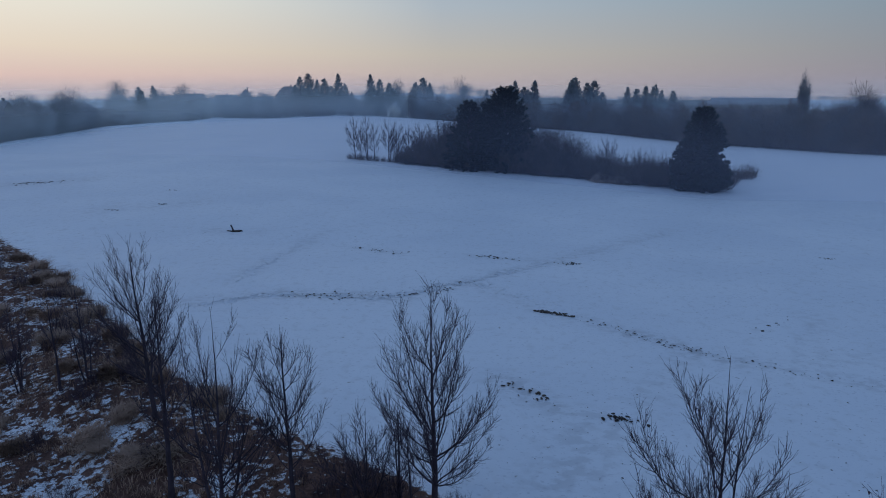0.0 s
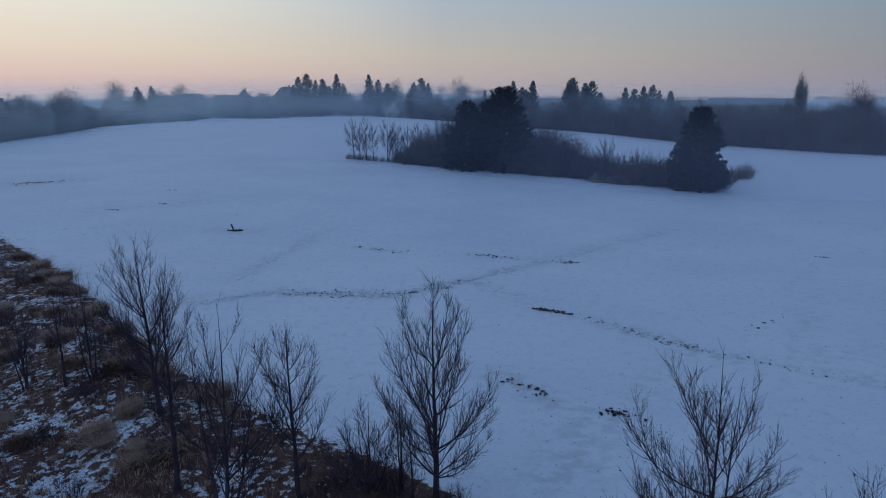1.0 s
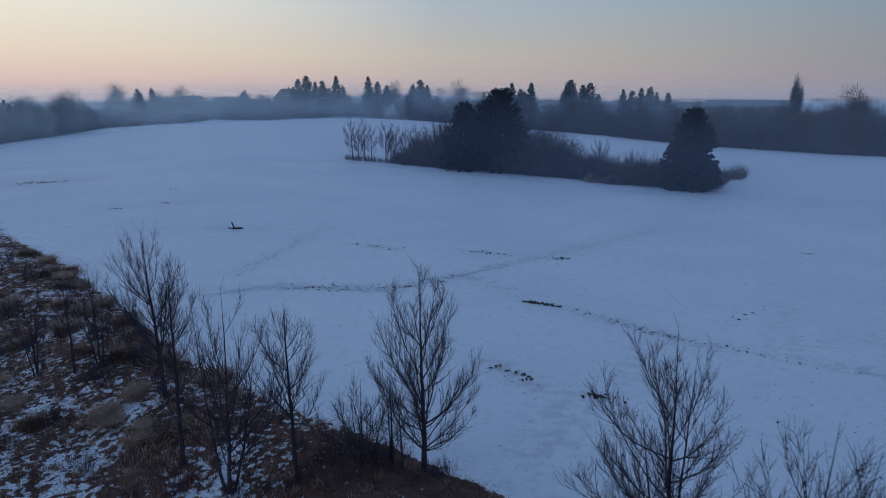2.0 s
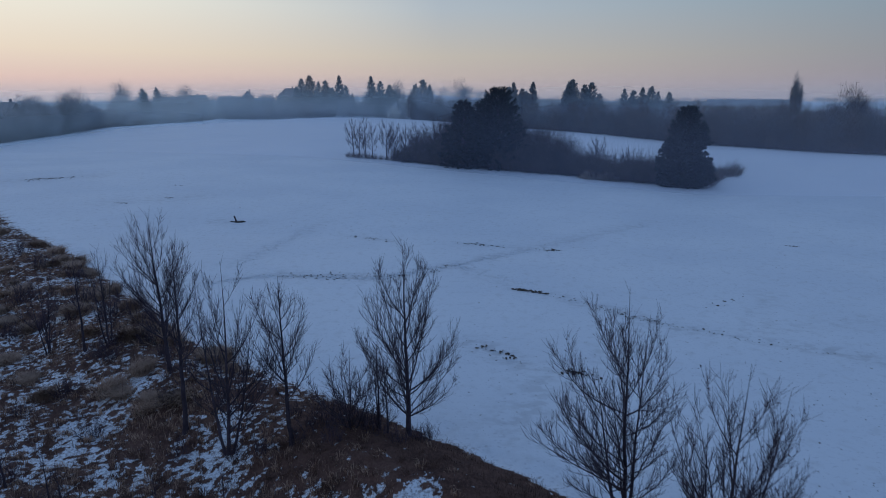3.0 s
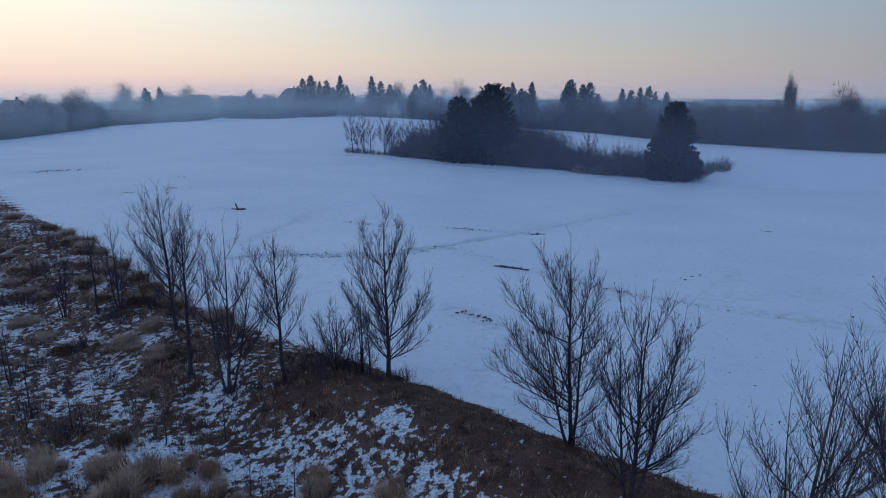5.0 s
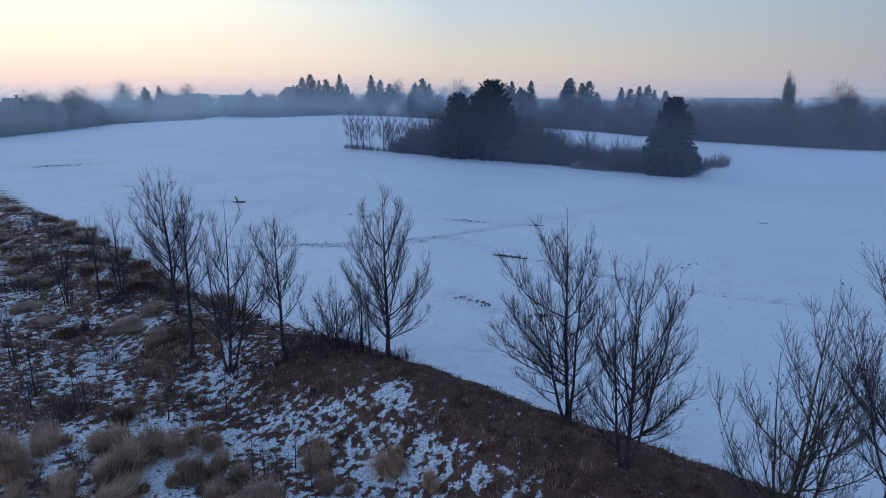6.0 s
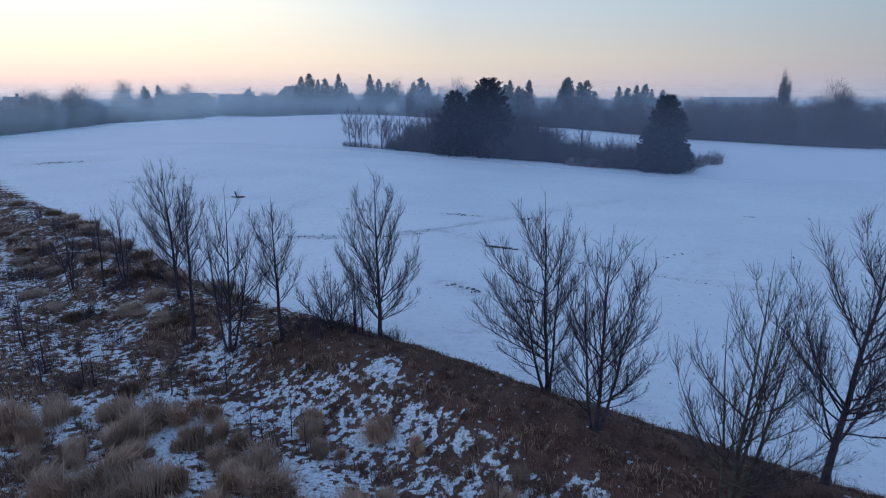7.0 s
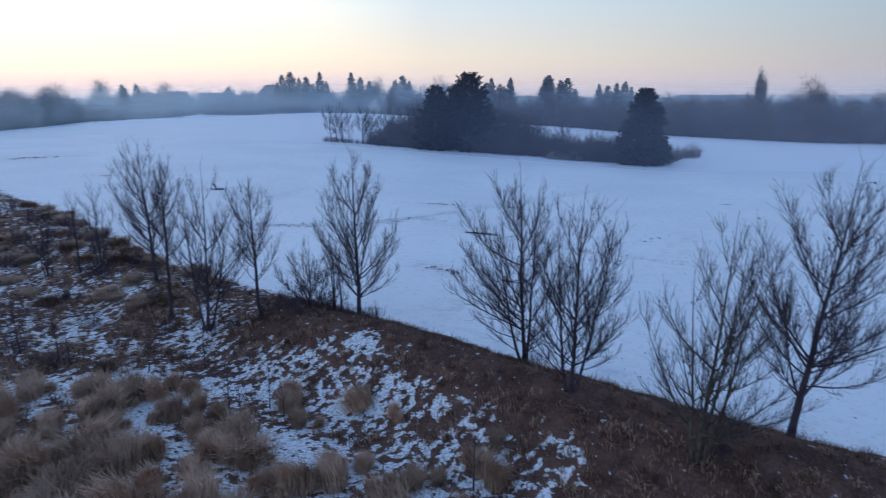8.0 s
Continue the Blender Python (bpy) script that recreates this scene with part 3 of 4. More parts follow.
for i, (x, y) in enumerate(SPOTS):
    for k in range(3 if x < -2.5 else 2):
        px, py = x + dice.uniform(-1.0, 1.0) * (k > 0), y + dice.uniform(-0.9, 0.9) * (k > 0)
        ob = new("grass_tussock", TUSSOCKS[(i + k) % 4])
        size = dice.choice([0.4, 0.55, 0.7, 0.85, 1.0]) * (0.8 if x > -2.5 else 1.0)
        ob.matrix_basis = Matrix.Translation(on(px, py, -0.02)) @ pose(0, 0, 0, dice.uniform(-9, 9), dice.uniform(-12, 6), dice.uniform(-180, 180)) @ Matrix.Diagonal((size * dice.uniform(0.8, 1.2), size, size * dice.uniform(0.9, 1.35), 1))
        tagged(ob, "tall straw-coloured tussock of dead grass in snow", "grass tussock", "tussocks below the bank")


MOUND = TUSSOCKS[2].copy()
MOUND.materials[0] = MATTED
for k in range(44):
    x = -10 - 30 * rng.uniform(0, 1)
    y = rng.uniform(15, 31) - 0.85 * (x + 12)
    if float(edge_distance(x, y)[0]) < 0.4:
        continue
    ob = new("grass_mound", MOUND)
    wide = rng.uniform(0.7, 1.4)
    ob.matrix_basis = Matrix.Translation(on(x, y, -0.02)) @ pose(0, 0, 0, 0, 0, 71 * k) @ Matrix.Diagonal((wide, wide, rng.uniform(0.3, 0.6), 1))
    tagged(ob, "matted brown mound of withered grass on the bank", "grass mound", "grass mounds on the bank")
for k, (x, y) in enumerate([(-18.6, 33.4), (-20.4, 35.2), (-24.0, 39.2), (-28.0, 43.4), (-15.2, 29.6), (-16.4, 31.0), (-31.5, 47.6), (-35.5, 51.0), (-11.4, 26.8), (-39.0, 54.0), (-17.6, 29.6), (-17.2, 30.3), (-46.5, 58.7)]):
    ob = new("grass_mound", MOUND)
    ob.matrix_basis = Matrix.Translation(on(x, y, -0.02)) @ pose(0, 0, 0, 0, 0, 71 * k) @ Matrix.Diagonal((1.3, 1.3, rng.uniform(0.5, 0.9), 1))
    tagged(ob, "matted brown mound of withered grass at the bank's edge", "grass mound", "grass mounds on the bank")


# ---- bare trees along the bank ----
ROW = "trees along the bank"
bare_tree("bare_tree", on(-13.1, 24.9), 8.5, 4.3, 11, 1, 25, 0.24, (-0.03, 0), 1.1, label="tall leafless tree with upright dark limbs on the bank", group=ROW, widest=0.62, shift=(-0.15, 0))
bare_tree("bare_tree", on(-10.3, 20.0), 8.7, 2.4, 12, 1, 22, 0.24, (0.03, 0), 1.0, label="slim leafless tree beside a taller one", group=ROW, widest=0.62)
bare_tree("bare_tree", on(-7.75, 18.2), 8.3, 4.4, 13, 3, 17, 0.13, (0.04, 0), 0.9, label="leafless tree with several stems from one foot", group=ROW, widest=0.6)
bare_tree("bare_tree", on(-5.0, 17.9), 7.2, 2.7, 14, 1, 24, 0.30, (-0.02, 0), 1.0, label="slender leafless tree with a narrow brush-like crown", group=ROW, widest=0.66)
bare_tree("bare_tree", on(-2.65, 18.6), 3.5, 3.9, 15, 5, 10, 0.08, (0, 0), 1.0, label="low crooked leafless tree on the bank's crest", group=ROW, gnarl=0.13, open_angle=1.3, thick=1.25)
bare_tree("bare_tree", on(-0.25, 18.7), 8.3, 4.7, 16, 1, 28, 0.13, (-0.02, 0), 1.15, label="leafless tree with a wide fan of fine branches", group=ROW, widest=0.5)
bare_tree("bare_tree", on(-1.5, 19.0), 3.9, 1.3, 116, 2, 8, 0.2, (-0.02, 0), 0.8, label="thin leafless sapling beside a larger tree", group=ROW)
bare_tree("bare_tree", on(-1.1, 18.4), 3.2, 1.0, 117, 1, 8, 0.2, (-0.04, 0), 0.8, label="thin leafless sapling beside a larger tree", group=ROW)
bare_tree("bare_tree", on(7.3, 13.4), 8.5, 5.2, 17, 3, 24, 0.06, (-0.05, 0), 1.1, label="leafless twin-stemmed tree on the bank's crest", group=ROW, widest=0.45, shift=(-0.7, 0), open_angle=1.12, leaves=200)
bare_tree("bare_tree", on(8.1, 8.6), 7.2, 4.0, 218, 3, 24, 0.16, (0.02, 0), 1.0, label="leafless tree with several upright stems from one foot", group=ROW, leaves=160, widest=0.5)
bare_tree("bare_tree", on(11.0, 5.0), 7.4, 5.0, 19, 4, 18, 0.12, (0.05, 0), 0.95, bark=BARK_PALE, label="leafless forked tree with pale bark at its foot", group=ROW, leaves=260, widest=0.42, open_angle=1.1)
bare_tree("bare_tree", on(14.4, 6.1), 8.6, 5.2, 20, 1, 34, 0.17, (0.10, 0), 1.15, label="leafless tree with a thick leaning trunk on the bank", group=ROW, leaves=420, widest=0.5, open_angle=1.15)
bare_tree("bare_tree", on(-22.3, 29.2), 5.0, 2.8, 21, 4, 9, 0.10, (0, 0), 1.2, label="low leafless bushy tree among brown grass", group=ROW)
bare_tree("bare_tree", on(-19.6, 28.4), 5.4, 1.4, 22, 1, 10, 0.30, (0, 0), 0.9, label="thin leafless sapling among brown grass", group=ROW)
bare_tree("bare_tree", on(-18.4, 28.8), 5.8, 2.0, 23, 3, 10, 0.18, (0, 0), 1.0, label="thin leafless tree with two stems", group=ROW)
bare_tree("bare_tree", on(-19.4, 20.1), 3.2, 1.3, 24, 2, 7, 0.2, (0, 0), 1.0, label="small leafless sapling on snowy grass", group=ROW)


SHRUBS = [bush_mesh(51 + i, 1.6, 1.9, 34, 0.008, TWIG) for i in range(3)]
for k, (x, y, size) in enumerate([(-16.2, 29.0, 1.0), (-24.5, 36.0, 1.2), (-27.0, 32.0, 1.1), (-21.0, 33.5, 1.0), (-18.0, 24.0, 0.9), (-14.8, 20.5, 0.8), (-25.0, 26.0, 1.1), (-30.0, 38.0, 1.2), (-33.0, 45.5, 1.2), (-28.5, 42.5, 1.0), (-13.2, 15.4, 0.7), (-13.9, 15.0, 0.8), (-9.0, 21.8, 0.5), (-16.4, 16.8, 0.9), (-7.4, 18.0, 0.7), (-4.2, 18.7, 0.9), (-1.6, 18.6, 1.0), (-5.4, 20.0, 0.6), (-3.2, 17.6, 0.7), (-2.2, 18.9, 0.9), (-0.6, 17.4, 0.6), (-6.2, 17.8, 0.6), (-3.6, 19.4, 0.8), (0.2, 18.2, 0.6), (-4.8, 18.0, 0.6), (0.6, 18.9, 0.6), (-17.5, 27.0, 1.0), (-23.4, 22.6, 1.0), (-20.5, 16.8, 0.9), (7.9, 13.2, 0.6), (11.6, 5.0, 0.5), (-38.0, 50.0, 1.2), (-12.0, 22.0, 0.5), (5.4, 5.2, 0.5)]):
    ob = new("shrub", SHRUBS[k % 3])
    ob.matrix_basis = Matrix.Translation(on(x, y)) @ pose(0, 0, 0, 0, 0, 67 * k) @ Matrix.Scale(size, 4)
    tagged(ob, "low leafless reddish-brown shrub on the grassy bank", "shrub", "shrubs on the bank")
for k in range(18):
    x, y = -9 - 26 * rng.uniform(0, 1) ** 1.2, 0
    y = rng.uniform(15, 30) - 0.75 * (x + 12)
    if float(edge_distance(x, y)[0]) < 0.8:
        continue
    ob = new("shrub", SHRUBS[k % 3])
    ob.matrix_basis = Matrix.Translation(on(x, y)) @ pose(0, 0, 0, 0, 0, 67 * k) @ Matrix.Scale(rng.uniform(0.45, 1.0), 4)
    tagged(ob, "low leafless brown bramble among withered grass", "shrub", "shrubs on the bank")


def stalks():
    """Dry weed stalks, thin and upright, scattered over the rough bank."""
    paths = []
    for _ in range(2600):
        x, y = rng.uniform(-42, 16), rng.uniform(2, 60)
        d = float(edge_distance(x, y)[0])
        if d < 0.2 or d > 26 or rng.uniform() > min(1, 22 / math.hypot(x - 3, y + 8)):
            continue
        tall = rng.uniform(0.25, 0.8) * (1.25 if x < -8 else 0.7)
        base = np.array(on(x, y, -0.05))
        top = base + np.array([rng.normal(0, 0.12), rng.normal(0, 0.12), tall])
        mid = (base + top) / 2 + rng.normal(0, 0.03, 3)
        paths.append((np.array([base, mid, top]), np.array([0.009, 0.007, 0.004])))
        for _ in range(2):
            q = mid + (top - mid) * rng.uniform(0, 0.8)
            paths.append((np.array([q, q + rng.normal(0, 0.08, 3) + np.array([0, 0, 0.14])]), np.array([0.006, 0.003])))
    tagged(new("weed_stalks", tube_mesh("weed_stalks", paths, BROWN_GRASS, 3)), "thin brown stalks of dead weeds on the bank", "weeds", kind="stuff")


stalks()
WHIPS = [bare_tree("sapling", on(-4.3, 10.5), 2.4, 0.7, 26, 1, 5, 0.35, (0.02, 0), 0.6, label="thin leafless sapling standing in the snow", category="sapling", group="saplings below the bank")]
for k, (x, y, size) in enumerate([(-3.1, 11.7, 0.75), (-6.9, 15.2, 0.9), (-13.5, 15.4, 0.95), (-12.9, 15.2, 0.8), (-4.0, 10.9, 0.7), (-16.0, 16.6, 1.2), (-15.4, 15.4, 0.8), (-9.2, 14.8, 0.8), (4.6, 6.2, 0.8), (-2.4, 11.0, 0.6), (-19.7, 14.4, 1.0)]):
    copy_thing(WHIPS[0], Matrix.Translation(on(x, y)) @ pose(0, 0, 0, 0, 0, 50 * k) @ Matrix.Scale(size, 4))


# ---- the copse in the field: conifers, birches and brush ----
def conifer(name, place, meshes, label, group, scale=1.0, turn=0.0):
    root = new(name)
    root.matrix_basis = Matrix.Translation(place) @ pose(0, 0, 0, 0, 0, turn) @ Matrix.Scale(scale, 4)
    tagged(root, label, "conifer", group)
    child("trunk", meshes[0], root)
    child("crown", meshes[1], root)
    return root


SPRUCE = spruce_meshes(41, 15.5, 13.0, 64, 86, 0.66, 0.0, 1.0)
SPRUCE_B = spruce_meshes(42, 13.0, 9.6, 56, 76, 0.64, 0.0, 0.8)
SPRUCE_ROUND = spruce_meshes(43, 13.6, 9.6, 70, 84, 0.68, 0.0, 0.85)
COPSE = "conifers of the copse"
conifer("spruce", on(12.0, 117.5), SPRUCE, "broad dark spruce in the snowy field's copse", COPSE, 1.0)
conifer("spruce", on(5.0, 116.5), SPRUCE_B, "slim dark spruce beside a broad one", COPSE, 1.0)
conifer("spruce", on(9.0, 120.0), SPRUCE_B, "dark spruce in the middle of the copse", COPSE, 1.02, 70)
conifer("spruce", on(42.6, 100.0), SPRUCE_ROUND, "dark rounded lone spruce at the end of the copse", COPSE, 1.0, 130)


def scatter(count, line, depth, r):
    """Places in a strip along a line of points, set back to its left by up to depth."""
    line = np.array(line, float)
    seg = np.linalg.norm(np.diff(line, axis=0), axis=1)
    total = np.concatenate([[0], np.cumsum(seg)])
    out = []
    for k in range(count):
        f = (k + r.uniform(0.1, 0.9)) / count * total[-1]
        i = min(np.searchsorted(total, f, side="right") - 1, len(seg) - 1)
        g = (f - total[i]) / seg[i]
        p = line[i] * (1 - g) + line[i + 1] * g
        d = (line[i + 1] - line[i]) / seg[i]
        out.append(tuple(p + np.array([-d[1], d[0]]) * depth * r.uniform(0, 1)))
    return out


def set_back(line, d):
    """The line moved back from the field by d."""
    p = np.array(line, float)
    t = np.gradient(p, axis=0)
    t /= np.linalg.norm(t, axis=1)[:, None]
    return [tuple(q) for q in (p + np.stack([t[:, 1], -t[:, 0]], 1) * d).tolist()]


BUSHES = [bush_mesh(61 + i, 4.0, 5.6, 75, 0.02) for i in range(4)]
HEDGE = "brush of the copse"


def bush(place, size, label, group, meshes=BUSHES, name="bush"):
    ob = new(name, meshes[int(rng.integers(0, len(meshes)))])
    ob.matrix_basis = Matrix.Translation(place) @ pose(0, 0, 0, 0, 0, rng.uniform(0, 360)) @ Matrix.Diagonal((size, size, size * rng.uniform(0.85, 1.15), 1))
    return tagged(ob, label, "bush", group)


# The copse's front edge, seen from the bank, and its depth behind it.
FRONT = [(57.0, 113.0), (50.0, 104.0), (43.0, 99.0), (33.5, 103.8), (24.3, 109.0), (14.0, 112.8), (8.6, 114.8), (-1.5, 117.6), (-10.0, 122.0)]
for x, y in scatter(84, FRONT[2:], -10, rng):
    bush(on(x, y), rng.uniform(0.9, 1.55) if x > 3 else rng.uniform(0.45, 1.15), "dense brown leafless brush in the field's copse", HEDGE)
for x, y in scatter(40, FRONT[1:], -3, rng):
    bush(on(x, y), rng.uniform(0.5, 0.85), "low brown leafless brush at the copse's edge", HEDGE)
for x, y, size in [(15.5, 117.0, 2.3), (17.5, 115.0, 2.1), (19.5, 116.5, 2.1), (18.5, 118.5, 2.3), (21.5, 114.0, 1.7), (23.0, 115.0, 1.7), (3.0, 120.0, 1.7), (26.0, 112.0, 1.35), (38.0, 106.0, 1.3), (46.0, 104.0, 1.1)]:
    bush(on(x, y), size, "tall dense leafless thicket in the copse", HEDGE)
for x, y, size in [(-7.4, 123.6, 0.9), (-5.6, 122.4, 1.1), (-3.6, 123.8, 1.3), (-2.0, 121.0, 1.2), (-0.2, 122.6, 1.5), (1.4, 120.2, 1.6), (2.6, 122.8, 1.8), (3.8, 119.4, 1.6), (-8.8, 124.4, 0.7)]:
    bush(on(x, y), size, "leafless brush between the birches and the spruces", HEDGE)
REED_MESH = TUSSOCKS[1].copy()
REED_MESH.materials[0] = REED
for x, y in [(27.0, 106.6), (28.0, 106.0), (29.0, 105.4), (30.0, 105.0), (31.0, 104.4), (29.6, 106.0), (32.0, 104.2)]:
    reed = new("reed_clump", REED_MESH)
    reed.matrix_basis = Matrix.Translation(on(x + rng.uniform(-0.7, 0.7), y + rng.uniform(-0.5, 0.9))) @ pose(0, 0, 0, rng.uniform(-14, 14), rng.uniform(-14, 14), 97 * x) @ Matrix.Diagonal((1.8, 1.8, rng.uniform(1.0, 2.3), 1))
    tagged(reed, "pale dry reeds before the brush of the copse", "reeds", "reeds by the copse")
for x, y in [(-12.0, 123.6), (-13.4, 124.0), (-10.6, 123.2), (-9.4, 123.0), (-16.6, 125.4), (-17.6, 126.0), (-14.8, 124.8), (-19.0, 126.6)]:
    bush(on(x, y), rng.uniform(0.25, 0.45), "low withered brush at the birches' feet", HEDGE)
for x, y in [(49.0, 105.5), (51.5, 108.5), (54.0, 112.0), (58.5, 116.5), (61.0, 119.5), (46.5, 103.0), (47.5, 101.5)]:
    bush(on(x, y), rng.uniform(0.6, 0.95), "small leafless bush in the snow beside the copse", HEDGE)

SLIM = []
for k, (x, y, tall, wide) in enumerate([(-18.2, 127.0, 8.6, 3.4), (-15.4, 125.6, 9.2, 3.0), (-14.2, 127.2, 7.6, 2.8), (-11.2, 127.0, 8.6, 4.2), (-7.0, 125.0, 7.4, 4.0), (-4.4, 124.0, 8.2, 4.6), (-0.8, 123.0, 8.9, 5.4)]):
    SLIM.append(bare_tree("birch_tree" if x < -10 else "bare_tree", on(x, y), tall, wide, 171 + k, 1 + k % 2, 16, 0.14, (rng.uniform(-0.04, 0.04), 0), 0.9, BARK, FAR_TWIG, "slender leafless birch at the copse's end" if x < -10 else "leafless tree rising from the copse's brush", group="bare trees of the copse", thick=2.0, widest=0.6))
for k, (x, y, size) in enumerate([(-16.9, 126.2, 1.0), (-9.4, 126.0, 0.95), (1.6, 122.0, 1.05), (3.0, 120.0, 0.9), (-2.6, 121.0, 0.6), (2.2, 125.0, 1.15), (17.6, 118.0, 0.95), (20.5, 117.0, 0.8), (30.5, 113.0, 0.85), (36.0, 111.0, 0.8), (24.5, 116.0, 0.7)]):
    tree = copy_thing(SLIM[4 + k % 3], Matrix.Translation(on(x, y)) @ pose(0, 0, 0, 0, 0, 77 * k) @ Matrix.Scale(size, 4))
    tagged(tree, "leafless tree rising from the copse's brush")


# ---- belts of woodland round the field ----
def cloud(r, centre, size, per, blade, reach):
    """Thin twigs, pointing up and out, filling an ellipsoid: corner triples."""
    u = r.normal(0, 1, (per, 3))
    u /= np.linalg.norm(u, axis=1)[:, None]
    u *= r.uniform(0.05, 1.0, (per, 1)) ** 0.5 * (1 + 0.14 * np.sin(u[:, :1] * 9 + u[:, 1:2] * 7 + u[:, 2:] * 8))
    c = np.array(centre) + u * np.array(size)
    way = u * np.array([0.9, 0.9, 0.35]) + r.normal(0, 0.35, (per, 3)) + np.array([0, 0, 0.55])
    way /= np.linalg.norm(way, axis=1)[:, None]
    ln = r.uniform(0.5, 1.6, (per, 1)) * reach
    side = np.cross(way, r.normal(0, 1, (per, 3)))
    side *= blade * r.uniform(0.6, 1.3, (per, 1)) / (np.linalg.norm(side, axis=1)[:, None] + 1e-9)
    return np.stack([c - way * ln * 0.5 - side, c - way * ln * 0.5 + side, c + way * ln], 1).reshape(-1, 3)


def crowned_meshes(seed, tall, spread, low, per=2600):
    """A far leafless tree: trunk and ascending limbs, and a fuzzy crown of twigs."""
    r = np.random.default_rng(seed)
    trunk = stem(r, (0, 0, -0.3), (0, 0, 1), tall * 0.85, 0.016 * tall, 0.03, 7, 0.05, 0.05)
    arms = [trunk]
    for i in range(16):
        p, d, _ = along(trunk, low + (0.9 - low) * i / 16)
        arms.append(stem(r, p, side_way(r, d, radians(r.uniform(30, 60)), i * 2.4), spread * r.uniform(0.3, 0.5), 0.07, 0.02, 4, 0.1, 0.12))
    v = [cloud(r, (0, 0, tall * (0.5 + low * 0.5)), (spread * 0.5, spread * 0.5, tall * (0.5 - low * 0.5)), per // 2, 0.03, 1.0)]
    for _ in range(6):
        a, k = r.uniform(0, 6.28), r.uniform(0.15, 0.32)
        c = (math.cos(a) * spread * k, math.sin(a) * spread * k, tall * r.uniform(0.35 + low * 0.5, 0.8))
        v.append(cloud(r, c, (spread * 0.27, spread * 0.27, tall * 0.2), per // 12, 0.03, 0.9))
    v = np.concatenate(v)
    return tube_mesh("trunk", arms, FAR_TWIG, 4), mesh_of("crown", v, np.arange(len(v)).reshape(-1, 3).tolist(), FAR_TWIG)


WOODS = [crowned_meshes(81, 13.0, 9.5, 0.02), crowned_meshes(82, 13.0, 8.5, 0.05), crowned_meshes(83, 13.0, 10.5, 0.02), crowned_meshes(84, 13.0, 8.0, 0.08), crowned_meshes(85, 13.0, 9.0, 0.3)]


# Copies of the woods with haze put into their twig colour.
WOODS_HAZED = [tuple(me.copy() for me in pair) for pair in WOODS]
for pair in WOODS_HAZED:
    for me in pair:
        me.materials[0] = HAZED_TWIG


def wood(place, size, label, group, kind=None, wide=1.0, meshes=WOODS):
    k = int(rng.integers(0, 4)) if kind is None else kind
    root = new("bare_tree")
    root.matrix_basis = Matrix.Translation(place) @ pose(0, 0, 0, 0, 0, rng.uniform(0, 360)) @ Matrix.Diagonal((size * wide, size * wide, size, 1))
    tagged(root, label, "tree", group)
    for part_name, me in zip(("trunk", "crown"), meshes[k]):
        child(part_name, me, root)


def thicket(name, spots, mat, per, label, blade=0.05):
    """Many far leafless trees in one mesh: a stem and a cloud of thin twigs each. Spots: x, y, height, width."""
    r = np.random.default_rng(len(spots))
    tri = []
    for x, y, h, w in spots:
        g = float(height(x, y))
        tri.append(cloud(r, (x, y, g + h * 0.47), (w / 2, w / 2, h * 0.5), per, blade, h / 12))
        t = 0.012 * h + 0.03
        tri.append(np.array([(x - t, y, g - 0.3), (x + t, y, g - 0.3), (x, y, g + h * 0.8), (x, y - t, g - 0.3), (x, y + t, g - 0.3), (x, y, g + h * 0.8)]))
    v = np.concatenate(tri)
    f = np.arange(len(v)).reshape(-1, 3).tolist()
    tagged(new(name, mesh_of(name, v, f, mat)), label, "woods", kind="stuff")


EAST = [(215.0, 160.0), (165.0, 172.0), (134.0, 184.0), (123.0, 191.0), (113.0, 204.0), (94.5, 223.0), (86.0, 252.0), (77.0, 281.5), (63.0, 304.0), (40.0, 322.0), (10.0, 336.0), (-18.0, 346.0)]
WEST = [(-166.0, 300.0), (-152.0, 262.0), (-146.0, 244.0), (-136.5, 211.0), (-132.0, 190.0), (-128.0, 171.0), (-124.0, 150.0), (-122.0, 120.0)]
NORTH = [(-22.0, 350.0), (-62.0, 363.0), (-96.0, 352.0), (-133.0, 363.0), (-158.0, 335.0), (-166.0, 300.0)]
for x, y in scatter(72, EAST, -6, rng):
    wood(on(x, y), rng.uniform(0.62, 0.95), "leafless tree in the dense belt of woodland beyond the field", "woodland belt")
for x, y in scatter(80, EAST, -2, rng):
    bush(on(x, y), rng.uniform(0.7, 1.2), "leafless bush at the foot of the woodland belt", "bushes along the woods")
thicket("woodland", [(x, y, rng.uniform(13, 16.5), rng.uniform(7, 10)) for x, y in scatter(150, EAST, -34, rng)] + [(x, y, rng.uniform(3, 7), 7.0) for x, y in scatter(110, EAST, -12, rng)] + [(x, y, rng.uniform(14, 16.5), 9.0) for x, y in scatter(70, EAST[:6], -40, rng)], FAR_TWIG, 900, "dense leafless woodland with undergrowth beyond the field")
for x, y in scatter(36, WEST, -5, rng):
    wood(on(x, y), rng.uniform(0.6, 0.9), "leafless tree in the misty hedge beside the field", "misty hedge", meshes=WOODS_HAZED)
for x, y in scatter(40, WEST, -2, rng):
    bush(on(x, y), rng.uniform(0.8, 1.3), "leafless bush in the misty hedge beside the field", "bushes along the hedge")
thicket("hedge_woods", [(x, y, rng.uniform(9, 13), rng.uniform(7, 10)) for x, y in scatter(60, WEST, -25, rng)] + [(x, y, rng.uniform(3, 6), 7.0) for x, y in scatter(50, WEST, -8, rng)], HAZED_TWIG, 900, "dense leafless trees of the misty hedge")
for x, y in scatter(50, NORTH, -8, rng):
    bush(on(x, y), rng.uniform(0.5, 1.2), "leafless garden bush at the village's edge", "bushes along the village")
